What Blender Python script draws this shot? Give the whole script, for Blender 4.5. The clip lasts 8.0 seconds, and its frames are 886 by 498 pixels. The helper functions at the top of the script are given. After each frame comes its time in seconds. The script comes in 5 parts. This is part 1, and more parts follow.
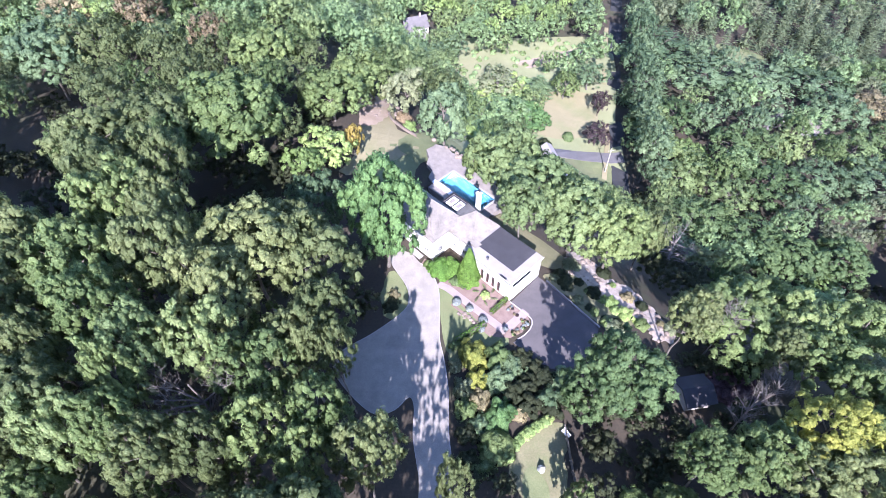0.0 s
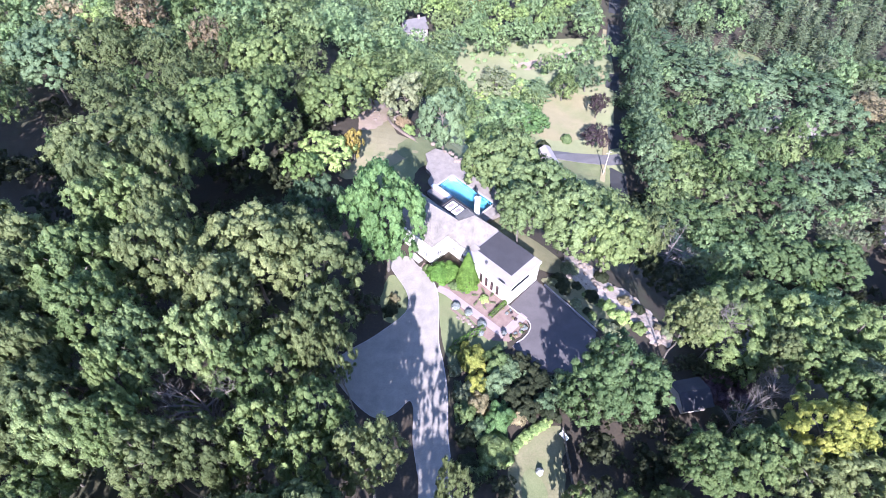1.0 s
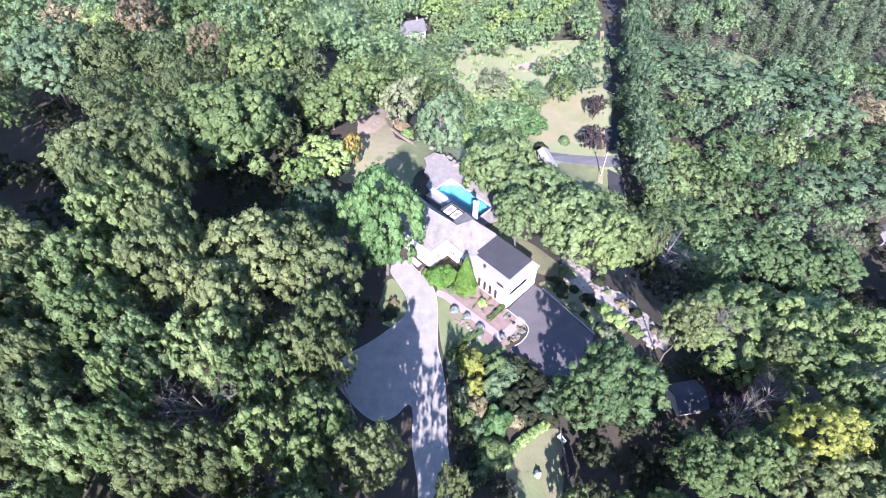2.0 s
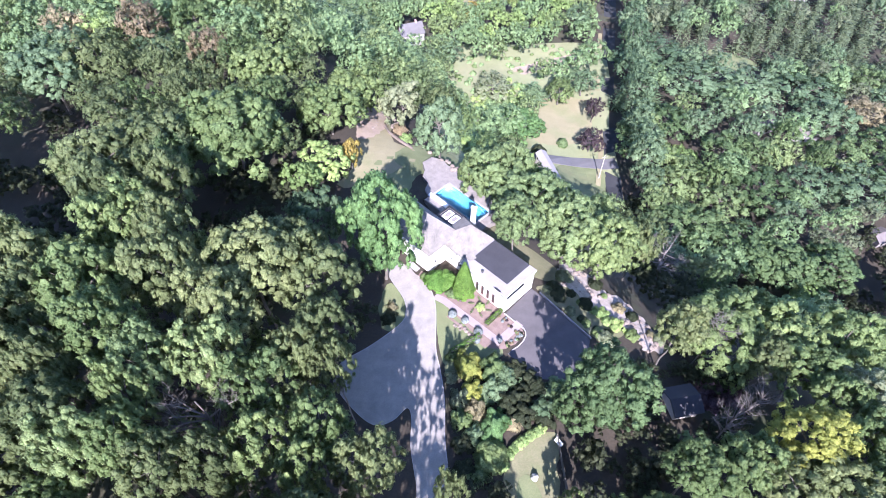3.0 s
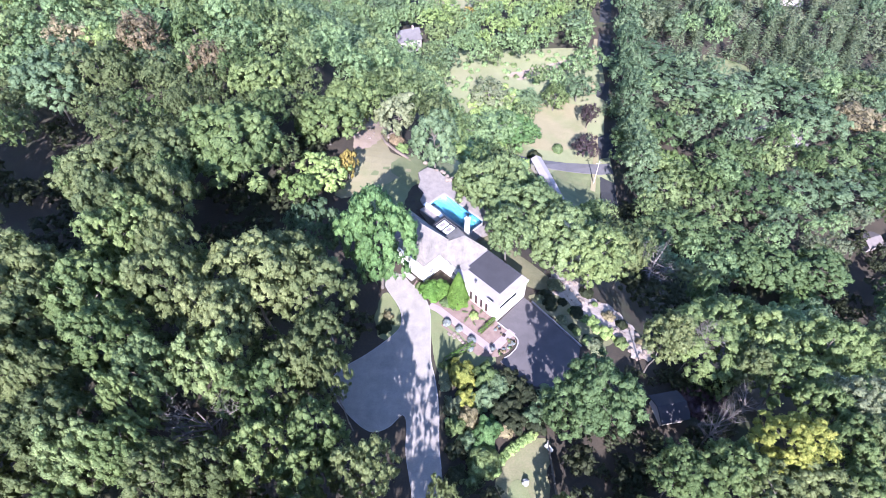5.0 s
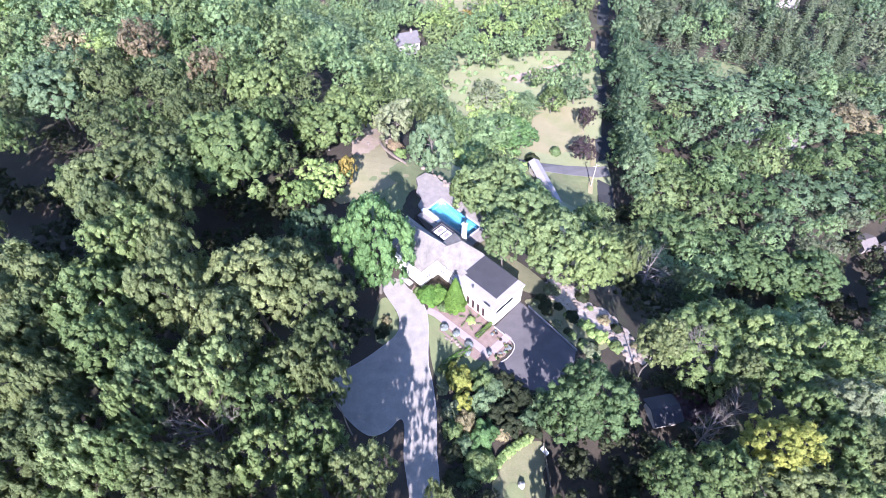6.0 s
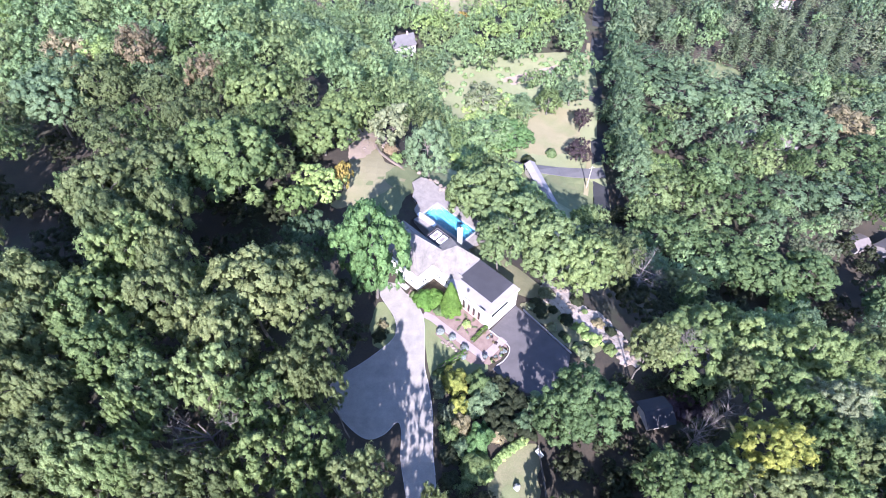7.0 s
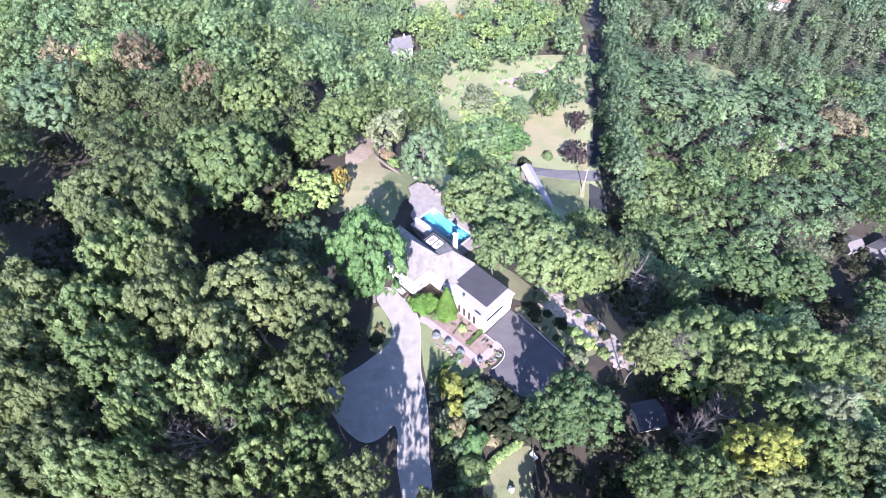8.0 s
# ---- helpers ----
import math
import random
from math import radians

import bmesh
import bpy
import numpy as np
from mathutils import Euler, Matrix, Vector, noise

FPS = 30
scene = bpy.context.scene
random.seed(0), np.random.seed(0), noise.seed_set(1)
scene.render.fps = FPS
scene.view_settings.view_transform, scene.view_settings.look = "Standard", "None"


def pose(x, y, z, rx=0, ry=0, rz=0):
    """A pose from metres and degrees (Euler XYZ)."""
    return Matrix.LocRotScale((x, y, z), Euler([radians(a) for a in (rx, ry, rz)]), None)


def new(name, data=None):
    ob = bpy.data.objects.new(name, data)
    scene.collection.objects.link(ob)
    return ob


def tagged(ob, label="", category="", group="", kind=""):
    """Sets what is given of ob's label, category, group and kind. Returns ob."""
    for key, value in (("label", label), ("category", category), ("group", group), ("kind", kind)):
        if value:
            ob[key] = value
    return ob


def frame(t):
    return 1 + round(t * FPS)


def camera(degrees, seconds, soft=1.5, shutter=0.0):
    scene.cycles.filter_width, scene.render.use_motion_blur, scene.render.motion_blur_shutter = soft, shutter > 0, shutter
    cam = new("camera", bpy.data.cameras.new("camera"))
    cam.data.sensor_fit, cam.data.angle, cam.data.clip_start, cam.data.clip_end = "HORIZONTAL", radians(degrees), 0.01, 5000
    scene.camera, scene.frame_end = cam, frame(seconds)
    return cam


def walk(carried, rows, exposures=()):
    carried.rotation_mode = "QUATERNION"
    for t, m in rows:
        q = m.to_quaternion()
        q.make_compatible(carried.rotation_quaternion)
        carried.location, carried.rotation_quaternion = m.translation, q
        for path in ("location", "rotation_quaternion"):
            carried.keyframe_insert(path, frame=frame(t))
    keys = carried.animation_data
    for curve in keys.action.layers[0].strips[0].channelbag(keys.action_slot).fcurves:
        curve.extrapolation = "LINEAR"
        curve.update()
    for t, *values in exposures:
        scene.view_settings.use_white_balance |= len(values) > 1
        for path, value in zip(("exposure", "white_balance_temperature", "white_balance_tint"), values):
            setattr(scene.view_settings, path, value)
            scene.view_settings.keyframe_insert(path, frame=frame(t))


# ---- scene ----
cam = camera(77.4, 8.0, soft=0.6)
METRES, EYE, TILT, LEAN, TURN = 12.5, 80.0, -50.0, 0.0, 0.0
ROWS = [
    (0.0, 0.0, 0.0, 0.0, 0.0, 0.0, -0.0),
    (0.5, 0.0002, -0.0361, 0.0313, -0.03, -0.01, 0.01),
    (1.0, -0.0012, -0.0712, 0.0641, -0.1, -0.01, 0.08),
    (1.5, -0.001, -0.1059, 0.0968, -0.18, -0.04, 0.15),
    (3.0, 0.0109, -0.2232, 0.2004, -0.34, -0.05, 0.25),
    (3.5, 0.0253, -0.2744, 0.2389, -0.4, -0.06, 0.27),
    (4.0, 0.0401, -0.3268, 0.2756, -0.42, -0.05, 0.3),
    (4.5, 0.0585, -0.3827, 0.3126, -0.44, -0.04, 0.33),
    (6.0, 0.1105, -0.5578, 0.4355, -0.5, -0.03, 0.54),
    (6.5, 0.1252, -0.6063, 0.4755, -0.62, -0.06, 0.67),
    (7.0, 0.1417, -0.6522, 0.5159, -0.73, -0.09, 0.79),
    (7.5, 0.1612, -0.7029, 0.5603, -0.81, -0.13, 0.86),
    (8.0, 0.1848, -0.7688, 0.5997, -0.89, -0.12, 0.96),
]
walk(cam, [(t, pose(0, 0, EYE, TILT, LEAN, TURN) @ pose(METRES * x, METRES * y, METRES * z, 90 + pitch, roll, yaw)) for t, x, y, z, yaw, pitch, roll in ROWS], exposures=[(0.0, 2.2, 5680, 26), (8.0, 2.2, 5680, 26)])

# ---- daylight ----
SUN_HEIGHT = 37.5
world = bpy.data.worlds.new("sky")
scene.world = world
world.use_nodes = True
wn = world.node_tree.nodes
sky = wn.new("ShaderNodeTexSky")
sky.sky_type = "NISHITA"
sky.sun_disc = False
sky.sun_elevation = radians(SUN_HEIGHT)
sky.sun_rotation = radians(182)
sky.dust_density = 0.4
sky.ozone_density = 4.0
world.node_tree.links.new(sky.outputs[0], wn["Background"].inputs[0])
wn["Background"].inputs[1].default_value = 0.115
sun = new("sun", bpy.data.lights.new("sun", "SUN"))
sun.data.energy, sun.data.angle, sun.data.color = 4.2, radians(0.5), (1.0, 0.96, 0.9)
sun.matrix_world = pose(0, 0, 200, 90 - SUN_HEIGHT, 0, -2)


# ---- materials ----
def nodes_of(name):
    m = bpy.data.materials.new(name)
    m.use_nodes = True
    t = m.node_tree
    return m, t, t.nodes["Principled BSDF"]


def ramp_of(t, factor, stops):
    r = t.nodes.new("ShaderNodeValToRGB")
    while len(r.color_ramp.elements) < len(stops):
        r.color_ramp.elements.new(0.5)
    for e, (p, c) in zip(r.color_ramp.elements, stops):
        e.position, e.color = p, (*c, 1)
    t.links.new(factor, r.inputs[0])
    return r.outputs[0]


def noise_of(t, scale, detail=4.0, rough=0.6, space="Object"):
    c = t.nodes.new("ShaderNodeTexCoord")
    n = t.nodes.new("ShaderNodeTexNoise")
    n.inputs["Scale"].default_value, n.inputs["Detail"].default_value, n.inputs["Roughness"].default_value = scale, detail, rough
    t.links.new(c.outputs[space], n.inputs["Vector"])
    return n.outputs["Fac"]


def mixed(t, a, b, factor, how="MIX"):
    m = t.nodes.new("ShaderNodeMix")
    m.data_type, m.blend_type = "RGBA", how
    for i, v in ((0, factor), (6, a), (7, b)):
        if isinstance(v, (int, float)):
            m.inputs[i].default_value = v
        elif isinstance(v, tuple):
            m.inputs[i].default_value = (*v, 1)
        else:
            t.links.new(v, m.inputs[i])
    return m.outputs[2]


def bumped(t, b, height, strength, distance):
    n = t.nodes.new("ShaderNodeBump")
    n.inputs["Strength"].default_value, n.inputs["Distance"].default_value = strength, distance
    t.links.new(height, n.inputs["Height"])
    t.links.new(n.outputs[0], b.inputs["Normal"])


def surface(name, dark, light, scale=1.0, fine=14.0, rough=0.85, bump=0.3, depth=0.02, metal=0.0, stain=None):
    """A weathered surface: two colours mixed by broad blotches and fine grain."""
    m, t, b = nodes_of(name)
    broad, grain = noise_of(t, scale), noise_of(t, fine, 3.0)
    c = mixed(t, ramp_of(t, broad, [(0.3, dark), (0.7, light)]), ramp_of(t, grain, [(0.3, dark), (0.7, light)]), 0.45)
    if stain:
        c = mixed(t, c, stain, ramp_of(t, noise_of(t, scale * 0.35, 6.0, 0.7), [(0.52, (0, 0, 0)), (0.72, (0.8, 0.8, 0.8))]))
    t.links.new(c, b.inputs["Base Color"])
    b.inputs["Roughness"].default_value, b.inputs["Metallic"].default_value = rough, metal
    bumped(t, b, grain, bump, depth)
    return m


def leafage(name, dark, light, through_share=0.5, spread=0.45):
    """Foliage: every leaf and every tree a little different, and light passing through."""
    m, t, b = nodes_of(name)
    geo = t.nodes.new("ShaderNodeNewGeometry")
    info = t.nodes.new("ShaderNodeObjectInfo")
    c = ramp_of(t, geo.outputs["Random Per Island"], [(0.0, tuple(0.75 * p + 0.25 * q for p, q in zip(dark, light))), (1.0, light)])
    patch = ramp_of(t, noise_of(t, 0.55, 3.0), [(0.32, tuple(v * 0.8 for v in dark)), (0.68, tuple(v * 1.1 for v in light))])
    c = mixed(t, c, patch, 0.5)
    leaf_grain = noise_of(t, 5.5, 3.0, 0.7)
    c = mixed(t, c, ramp_of(t, noise_of(t, 1.6, 4.0, 0.7), [(0.36, (0.78, 0.78, 0.78)), (0.64, (1.16, 1.16, 1.16))]), 1.0, "MULTIPLY")
    c = mixed(t, c, ramp_of(t, leaf_grain, [(0.38, (0.66, 0.66, 0.66)), (0.62, (1.2, 1.2, 1.2))]), 1.0, "MULTIPLY")
    hsv = t.nodes.new("ShaderNodeHueSaturation")
    own = t.nodes.new("ShaderNodeMapRange")
    own.inputs["To Min"].default_value, own.inputs["To Max"].default_value = 1 - spread * 0.5, 1 + spread * 0.5
    t.links.new(info.outputs["Random"], own.inputs["Value"])
    hue = t.nodes.new("ShaderNodeMapRange")
    hue.inputs["To Min"].default_value, hue.inputs["To Max"].default_value = 0.525, 0.475
    # neighbouring crowns of one growth differ too
    drift = t.nodes.new("ShaderNodeMapRange")
    drift.inputs["From Min"].default_value, drift.inputs["From Max"].default_value = 0.3, 0.7
    drift.inputs["To Min"].default_value, drift.inputs["To Max"].default_value = 0.85, 1.15
    broad = noise_of(t, 0.13, 1.0)
    t.links.new(broad, drift.inputs["Value"])
    both = t.nodes.new("ShaderNodeMath")
    both.operation = "MULTIPLY"
    t.links.new(drift.outputs[0], both.inputs[0])
    t.links.new(own.outputs[0], both.inputs[1])
    half = t.nodes.new("ShaderNodeMath")
    half.operation = "MULTIPLY_ADD"
    half.inputs[1].default_value = 0.5
    t.links.new(broad, half.inputs[0])
    third = t.nodes.new("ShaderNodeMath")
    third.operation = "MULTIPLY"
    third.inputs[1].default_value = 0.5
    t.links.new(info.outputs["Random"], third.inputs[0])
    t.links.new(third.outputs[0], half.inputs[2])
    t.links.new(half.outputs[0], hue.inputs["Value"])
    t.links.new(both.outputs[0], hsv.inputs["Value"])
    t.links.new(hue.outputs[0], hsv.inputs["Hue"])
    t.links.new(c, hsv.inputs["Color"])
    t.links.new(hsv.outputs[0], b.inputs["Base Color"])
    b.inputs["Roughness"].default_value = 0.5
    b.inputs["Specular IOR Level"].default_value = 0.2
    bumped(t, b, leaf_grain, 0.8, 0.25)
    tr = t.nodes.new("ShaderNodeBsdfTranslucent")
    t.links.new(hsv.outputs[0], tr.inputs["Color"])
    mx = t.nodes.new("ShaderNodeMixShader")
    mx.inputs[0].default_value = through_share
    t.links.new(b.outputs[0], mx.inputs[1])
    t.links.new(tr.outputs[0], mx.inputs[2])
    t.links.new(mx.outputs[0], t.nodes["Material Output"].inputs["Surface"])
    return m


LEAF = {
    "oak": leafage("oak_leaves", (0.113, 0.15, 0.0535), (0.264, 0.307, 0.135)),
    "maple": leafage("maple_leaves", (0.121, 0.189, 0.066), (0.277, 0.35, 0.138)),
    "bright": leafage("bright_maple_leaves", (0.088, 0.179, 0.0627), (0.193, 0.319, 0.12)),
    # pale because the valley haze is put into the leaf colour
    "linden": leafage("hazed_leaves", (0.162, 0.254, 0.112), (0.335, 0.454, 0.21)),
    "blue": leafage("dark_leaves", (0.104, 0.175, 0.0879), (0.233, 0.317, 0.168)),
    "jade": leafage("jade_leaves", (0.0924, 0.156, 0.0604), (0.212, 0.293, 0.125)),
    "grey": leafage("grey_leaves", (0.183, 0.222, 0.114), (0.335, 0.365, 0.215)),
    "lime": leafage("lime_leaves", (0.23, 0.333, 0.105), (0.423, 0.543, 0.202)),
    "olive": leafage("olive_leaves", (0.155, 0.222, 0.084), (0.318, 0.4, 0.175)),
    "yellow": leafage("yellow_leaves", (0.225, 0.28, 0.0677), (0.53, 0.51, 0.127)),
    "orange": leafage("orange_leaves", (0.364, 0.28, 0.084), (0.588, 0.462, 0.14)),
    "rust": leafage("rust_leaves", (0.235, 0.185, 0.108), (0.395, 0.312, 0.191)),
    "tan": leafage("tan_leaves", (0.252, 0.224, 0.119), (0.448, 0.378, 0.224)),
    # leaf colour darkened to hold the shade of gaps and shrub belt
    "dusk": leafage("shade_dark_leaves", (0.0315, 0.0447, 0.022), (0.0735, 0.0865, 0.0447)),
    "purple": leafage("purple_leaves", (0.045, 0.0349, 0.0352), (0.108, 0.0759, 0.081)),
    "plum": leafage("plum_leaves", (0.075, 0.0529, 0.0587), (0.18, 0.115, 0.135)),
    "fir": leafage("fir_needles", (0.123, 0.185, 0.0927), (0.246, 0.333, 0.174)),
    "spruce": leafage("spruce_needles", (0.124, 0.166, 0.0828), (0.259, 0.3, 0.165)),
    "cypress": leafage("cypress_leaves", (0.1, 0.2, 0.035), (0.21, 0.36, 0.08), spread=0.1),
    "silver": leafage("silver_leaves", (0.24, 0.275, 0.265), (0.38, 0.41, 0.4), spread=0.1),
    "white": leafage("white_blossom", (0.45, 0.45, 0.42), (0.75, 0.75, 0.72), spread=0.1),
}
BARK = surface("bark", (0.06, 0.05, 0.04), (0.16, 0.14, 0.12), 1.5, 9.0, 0.95, 0.6, 0.05)
PALE_BARK = surface("pale_bark", (0.09, 0.0768, 0.0684), (0.174, 0.15, 0.137), 1.5, 9.0, 0.9, 0.4, 0.03)
# darker than leaf litter is: canopy shade is put into the base colour
FLOOR = surface("forest_floor", (0.02, 0.0168, 0.012), (0.056, 0.0416, 0.0272), 0.12, 2.5, 0.95, 0.7, 0.08, stain=(0.04, 0.056, 0.02))
GRASS = surface("grass", (0.0864, 0.102, 0.0432), (0.158, 0.171, 0.0792), 0.25, 5.0, 0.95, 0.6, 0.03, stain=(0.137, 0.13, 0.0648))
DULL_GRASS = surface("dull_grass", (0.103, 0.099, 0.0495), (0.18, 0.164, 0.09), 0.25, 4.0, 0.95, 0.6, 0.03, stain=(0.108, 0.135, 0.0495))
DRY_GRASS = surface("dry_grass", (0.157, 0.141, 0.0749), (0.244, 0.209, 0.123), 0.12, 4.0, 0.95, 0.6, 0.03, stain=(0.118, 0.147, 0.056))
DRIVE = surface("drive_paving", (0.168, 0.15, 0.132), (0.28, 0.252, 0.222), 0.5, 8.0, 0.85, 0.3, 0.01, stain=(0.15, 0.134, 0.124))
LOT = surface("lot_asphalt", (0.0562, 0.0495, 0.0503), (0.0938, 0.0825, 0.084), 0.4, 12.0, 0.9, 0.3, 0.01, stain=(0.0562, 0.0503, 0.0525))
# far darker than ROAD: the trees' shade is put into this colour
SHADED_ROAD = surface("shaded_asphalt", (0.018, 0.018, 0.02), (0.034, 0.034, 0.037), 0.3, 8.0, 0.9, 0.3, 0.01)
ROAD = surface("road_asphalt", (0.075, 0.0713, 0.075), (0.124, 0.116, 0.12), 0.3, 8.0, 0.9, 0.3, 0.01)
KERB = surface("kerb_stone", (0.21, 0.191, 0.188), (0.338, 0.307, 0.3), 0.8, 12.0, 0.8)
STUCCO = surface("white_stucco", (0.56, 0.54, 0.485), (0.7, 0.68, 0.62), 0.5, 9.0, 0.85, 0.25, 0.01)
TRIM = surface("white_trim", (0.7, 0.69, 0.67), (0.8, 0.79, 0.78), 1.0, 12.0, 0.55, 0.1, 0.005)
SHINGLE = surface("shingles", (0.095, 0.084, 0.072), (0.25, 0.222, 0.195), 0.6, 5.0, 0.9, 0.5, 0.02, stain=(0.28, 0.252, 0.225))
GRAVEL_ROOF = surface("pale_roofing", (0.192, 0.172, 0.168), (0.288, 0.26, 0.256), 0.5, 10.0, 0.85, 0.3, 0.01)
MEMBRANE = surface("roof_membrane", (0.0216, 0.0209, 0.0252), (0.0418, 0.0396, 0.0461), 0.35, 6.0, 0.85, 0.2, 0.01, stain=(0.0576, 0.0533, 0.0598))
DARK_METAL = surface("dark_metal", (0.03, 0.03, 0.035), (0.06, 0.06, 0.065), 2.0, 20.0, 0.45, 0.1, 0.003, metal=0.6)
BRICK_EDGE = surface("brick_paving", (0.28, 0.17, 0.15), (0.42, 0.3, 0.28), 0.8, 8.0, 0.85, 0.4, 0.02)
MULCH = surface("mulch", (0.112, 0.072, 0.06), (0.224, 0.16, 0.136), 0.9, 9.0, 0.95, 0.7, 0.04)
PATH = surface("pink_path", (0.187, 0.151, 0.146), (0.281, 0.231, 0.223), 0.7, 9.0, 0.85, 0.3, 0.01)
PATIO = surface("patio_stone", (0.112, 0.1, 0.093), (0.26, 0.226, 0.204), 0.8, 6.0, 0.8, 0.4, 0.02, stain=(0.165, 0.146, 0.138))
ROCK = surface("rock", (0.12, 0.0952, 0.0768), (0.264, 0.21, 0.172), 0.9, 5.0, 0.9, 0.8, 0.08)
BARE_EARTH = surface("bare_earth", (0.195, 0.152, 0.122), (0.463, 0.39, 0.342), 0.7, 4.0, 0.95, 0.7, 0.05, stain=(0.122, 0.104, 0.0671))
POOL_TILE = surface("pool_tile", (0.026, 0.128, 0.205), (0.037, 0.18, 0.262), 0.5, 6.0, 0.4, 0.1, 0.01)
OLD_WOOD = surface("weathered_wood", (0.3, 0.26, 0.23), (0.46, 0.41, 0.37), 1.0, 12.0, 0.85, 0.4, 0.01)
HOUSE_WALL = surface("painted_wall", (0.231, 0.204, 0.197), (0.313, 0.279, 0.272), 0.6, 8.0, 0.8)
BROWN_ROOF = surface("brown_roof", (0.1, 0.0812, 0.0763), (0.158, 0.134, 0.126), 0.6, 6.0, 0.85, 0.4, 0.02)
WORN_ROOF = surface("worn_roof", (0.075, 0.07, 0.072), (0.135, 0.122, 0.124), 0.5, 5.0, 0.9, 0.4, 0.02, stain=(0.17, 0.155, 0.155))
PINK_GRAVEL = surface("pink_gravel", (0.232, 0.17, 0.131), (0.339, 0.259, 0.206), 0.3, 4.0, 0.95, 0.5, 0.03, stain=(0.214, 0.178, 0.0969))
MEADOW = surface("meadow_grass", (0.138, 0.152, 0.0736), (0.212, 0.216, 0.115), 0.15, 3.0, 0.95, 0.6, 0.03, stain=(0.221, 0.202, 0.12))
RED_PAINT = surface("red_paint", (0.176, 0.08, 0.064), (0.272, 0.136, 0.112), 0.8, 8.0, 0.6)


def glass_of(name, tint):
    m, t, b = nodes_of(name)
    b.inputs["Base Color"].default_value = (*tint, 1)
    b.inputs["Roughness"].default_value = 0.06
    b.inputs["IOR"].default_value = 1.5
    return m


GLASS = glass_of("dark_window_glass", (0.02, 0.024, 0.03))


def water_of():
    m, t, b = nodes_of("pool_water")
    b.inputs["Base Color"].default_value = (1.0, 1.0, 1.0, 1)
    b.inputs["Roughness"].default_value = 0.15
    b.inputs["IOR"].default_value = 1.33
    b.inputs["Transmission Weight"].default_value = 1.0
    bumped(t, b, noise_of(t, 2.5, 2.0), 0.15, 0.03)
    return m


WATER = water_of()


# ---- shapes ----
def mesh_of(name, bm, material):
    me = bpy.data.meshes.new(name)
    bmesh.ops.recalc_face_normals(bm, faces=bm.faces)
    bm.to_mesh(me)
    bm.free()
    if material:
        me.materials.append(material)
    return me


def part(name, bm, material, parent=None, label=""):
    ob = new(name, mesh_of(name, bm, material))
    ob.parent = parent
    return tagged(ob, label)


def box(bm, x0, y0, z0, x1, y1, z1):
    vs = [bm.verts.new((x, y, z)) for z in (z0, z1) for x, y in ((x0, y0), (x1, y0), (x1, y1), (x0, y1))]
    for f in ((3, 2, 1, 0), (4, 5, 6, 7), (0, 1, 5, 4), (1, 2, 6, 5), (2, 3, 7, 6), (3, 0, 4, 7)):
        bm.faces.new([vs[i] for i in f])
    return bm


def block(*a, soft=0.0):
    bm = box(bmesh.new(), *a)
    if soft:
        bmesh.ops.bevel(bm, geom=list(bm.edges), offset=soft, segments=2, affect="EDGES")
    return bm


def prism(pts, low, high, bm=None):
    """A slab over a plan outline; low and high are heights or functions of x, y."""
    bm = bm or bmesh.new()
    lo = low if callable(low) else (lambda x, y: low)
    hi = high if callable(high) else (lambda x, y: high)
    a = [bm.verts.new((x, y, lo(x, y))) for x, y in pts]
    b = [bm.verts.new((x, y, hi(x, y))) for x, y in pts]
    n = len(pts)
    bm.faces.new(a[::-1])
    bm.faces.new(b)
    for i in range(n):
        bm.faces.new((a[i], a[(i + 1) % n], b[(i + 1) % n], b[i]))
    return bm


def rod(bm, p, q, r0, r1, sides=7):
    p, q = Vector(p), Vector(q)
    turn = (q - p).to_track_quat("Z", "Y")
    rings = []
    for c, r in ((p, r0), (q, r1)):
        rings.append([bm.verts.new(c + turn @ Vector((r * math.cos(6.2832 * i / sides), r * math.sin(6.2832 * i / sides), 0))) for i in range(sides)])
    for i in range(sides):
        j = (i + 1) % sides
        bm.faces.new((rings[0][i], rings[0][j], rings[1][j], rings[1][i]))
    bm.faces.new(rings[0][::-1])
    bm.faces.new(rings[1])
    return bm


def curve_through(pts, steps=6):
    """A smooth closed outline through plan points."""
    out, n = [], len(pts)
    for i in range(n):
        p0, p1, p2, p3 = (Vector(pts[(i + k - 1) % n]) for k in range(4))
        for s in range(steps):
            t = s / steps
            out.append(tuple(0.5 * (2 * p1 + (p2 - p0) * t + (2 * p0 - 5 * p1 + 4 * p2 - p3) * t * t + (3 * p1 - p0 - 3 * p2 + p3) * t ** 3)))
    return out


def ribbon(pts, width, low, high):
    """A strip of that width along plan points, standing from low to high."""
    bm = bmesh.new()
    lo = low if callable(low) else (lambda x, y: low)
    hi = high if callable(high) else (lambda x, y: high)
    rows = []
    for i, p in enumerate(pts):
        a, b = Vector(pts[max(0, i - 1)]), Vector(pts[min(len(pts) - 1, i + 1)])
        d = (b - a).normalized()
        nrm = Vector((-d.y, d.x)) * width / 2
        l, r = Vector(p) + nrm, Vector(p) - nrm
        rows.append([bm.verts.new((q.x, q.y, f(q.x, q.y))) for q, f in ((l, lo), (r, lo), (r, hi), (l, hi))])
    for a, b in zip(rows, rows[1:]):
        for i in range(4):
            j = (i + 1) % 4
            bm.faces.new((a[i], a[j], b[j], b[i]))
    bm.faces.new(rows[0])
    bm.faces.new(rows[-1][::-1])
    return bm


def step_up(a, b, s):
    u = min(1.0, max(0.0, (s - a) / (b - a)))
    return u * u * (3 - 2 * u)


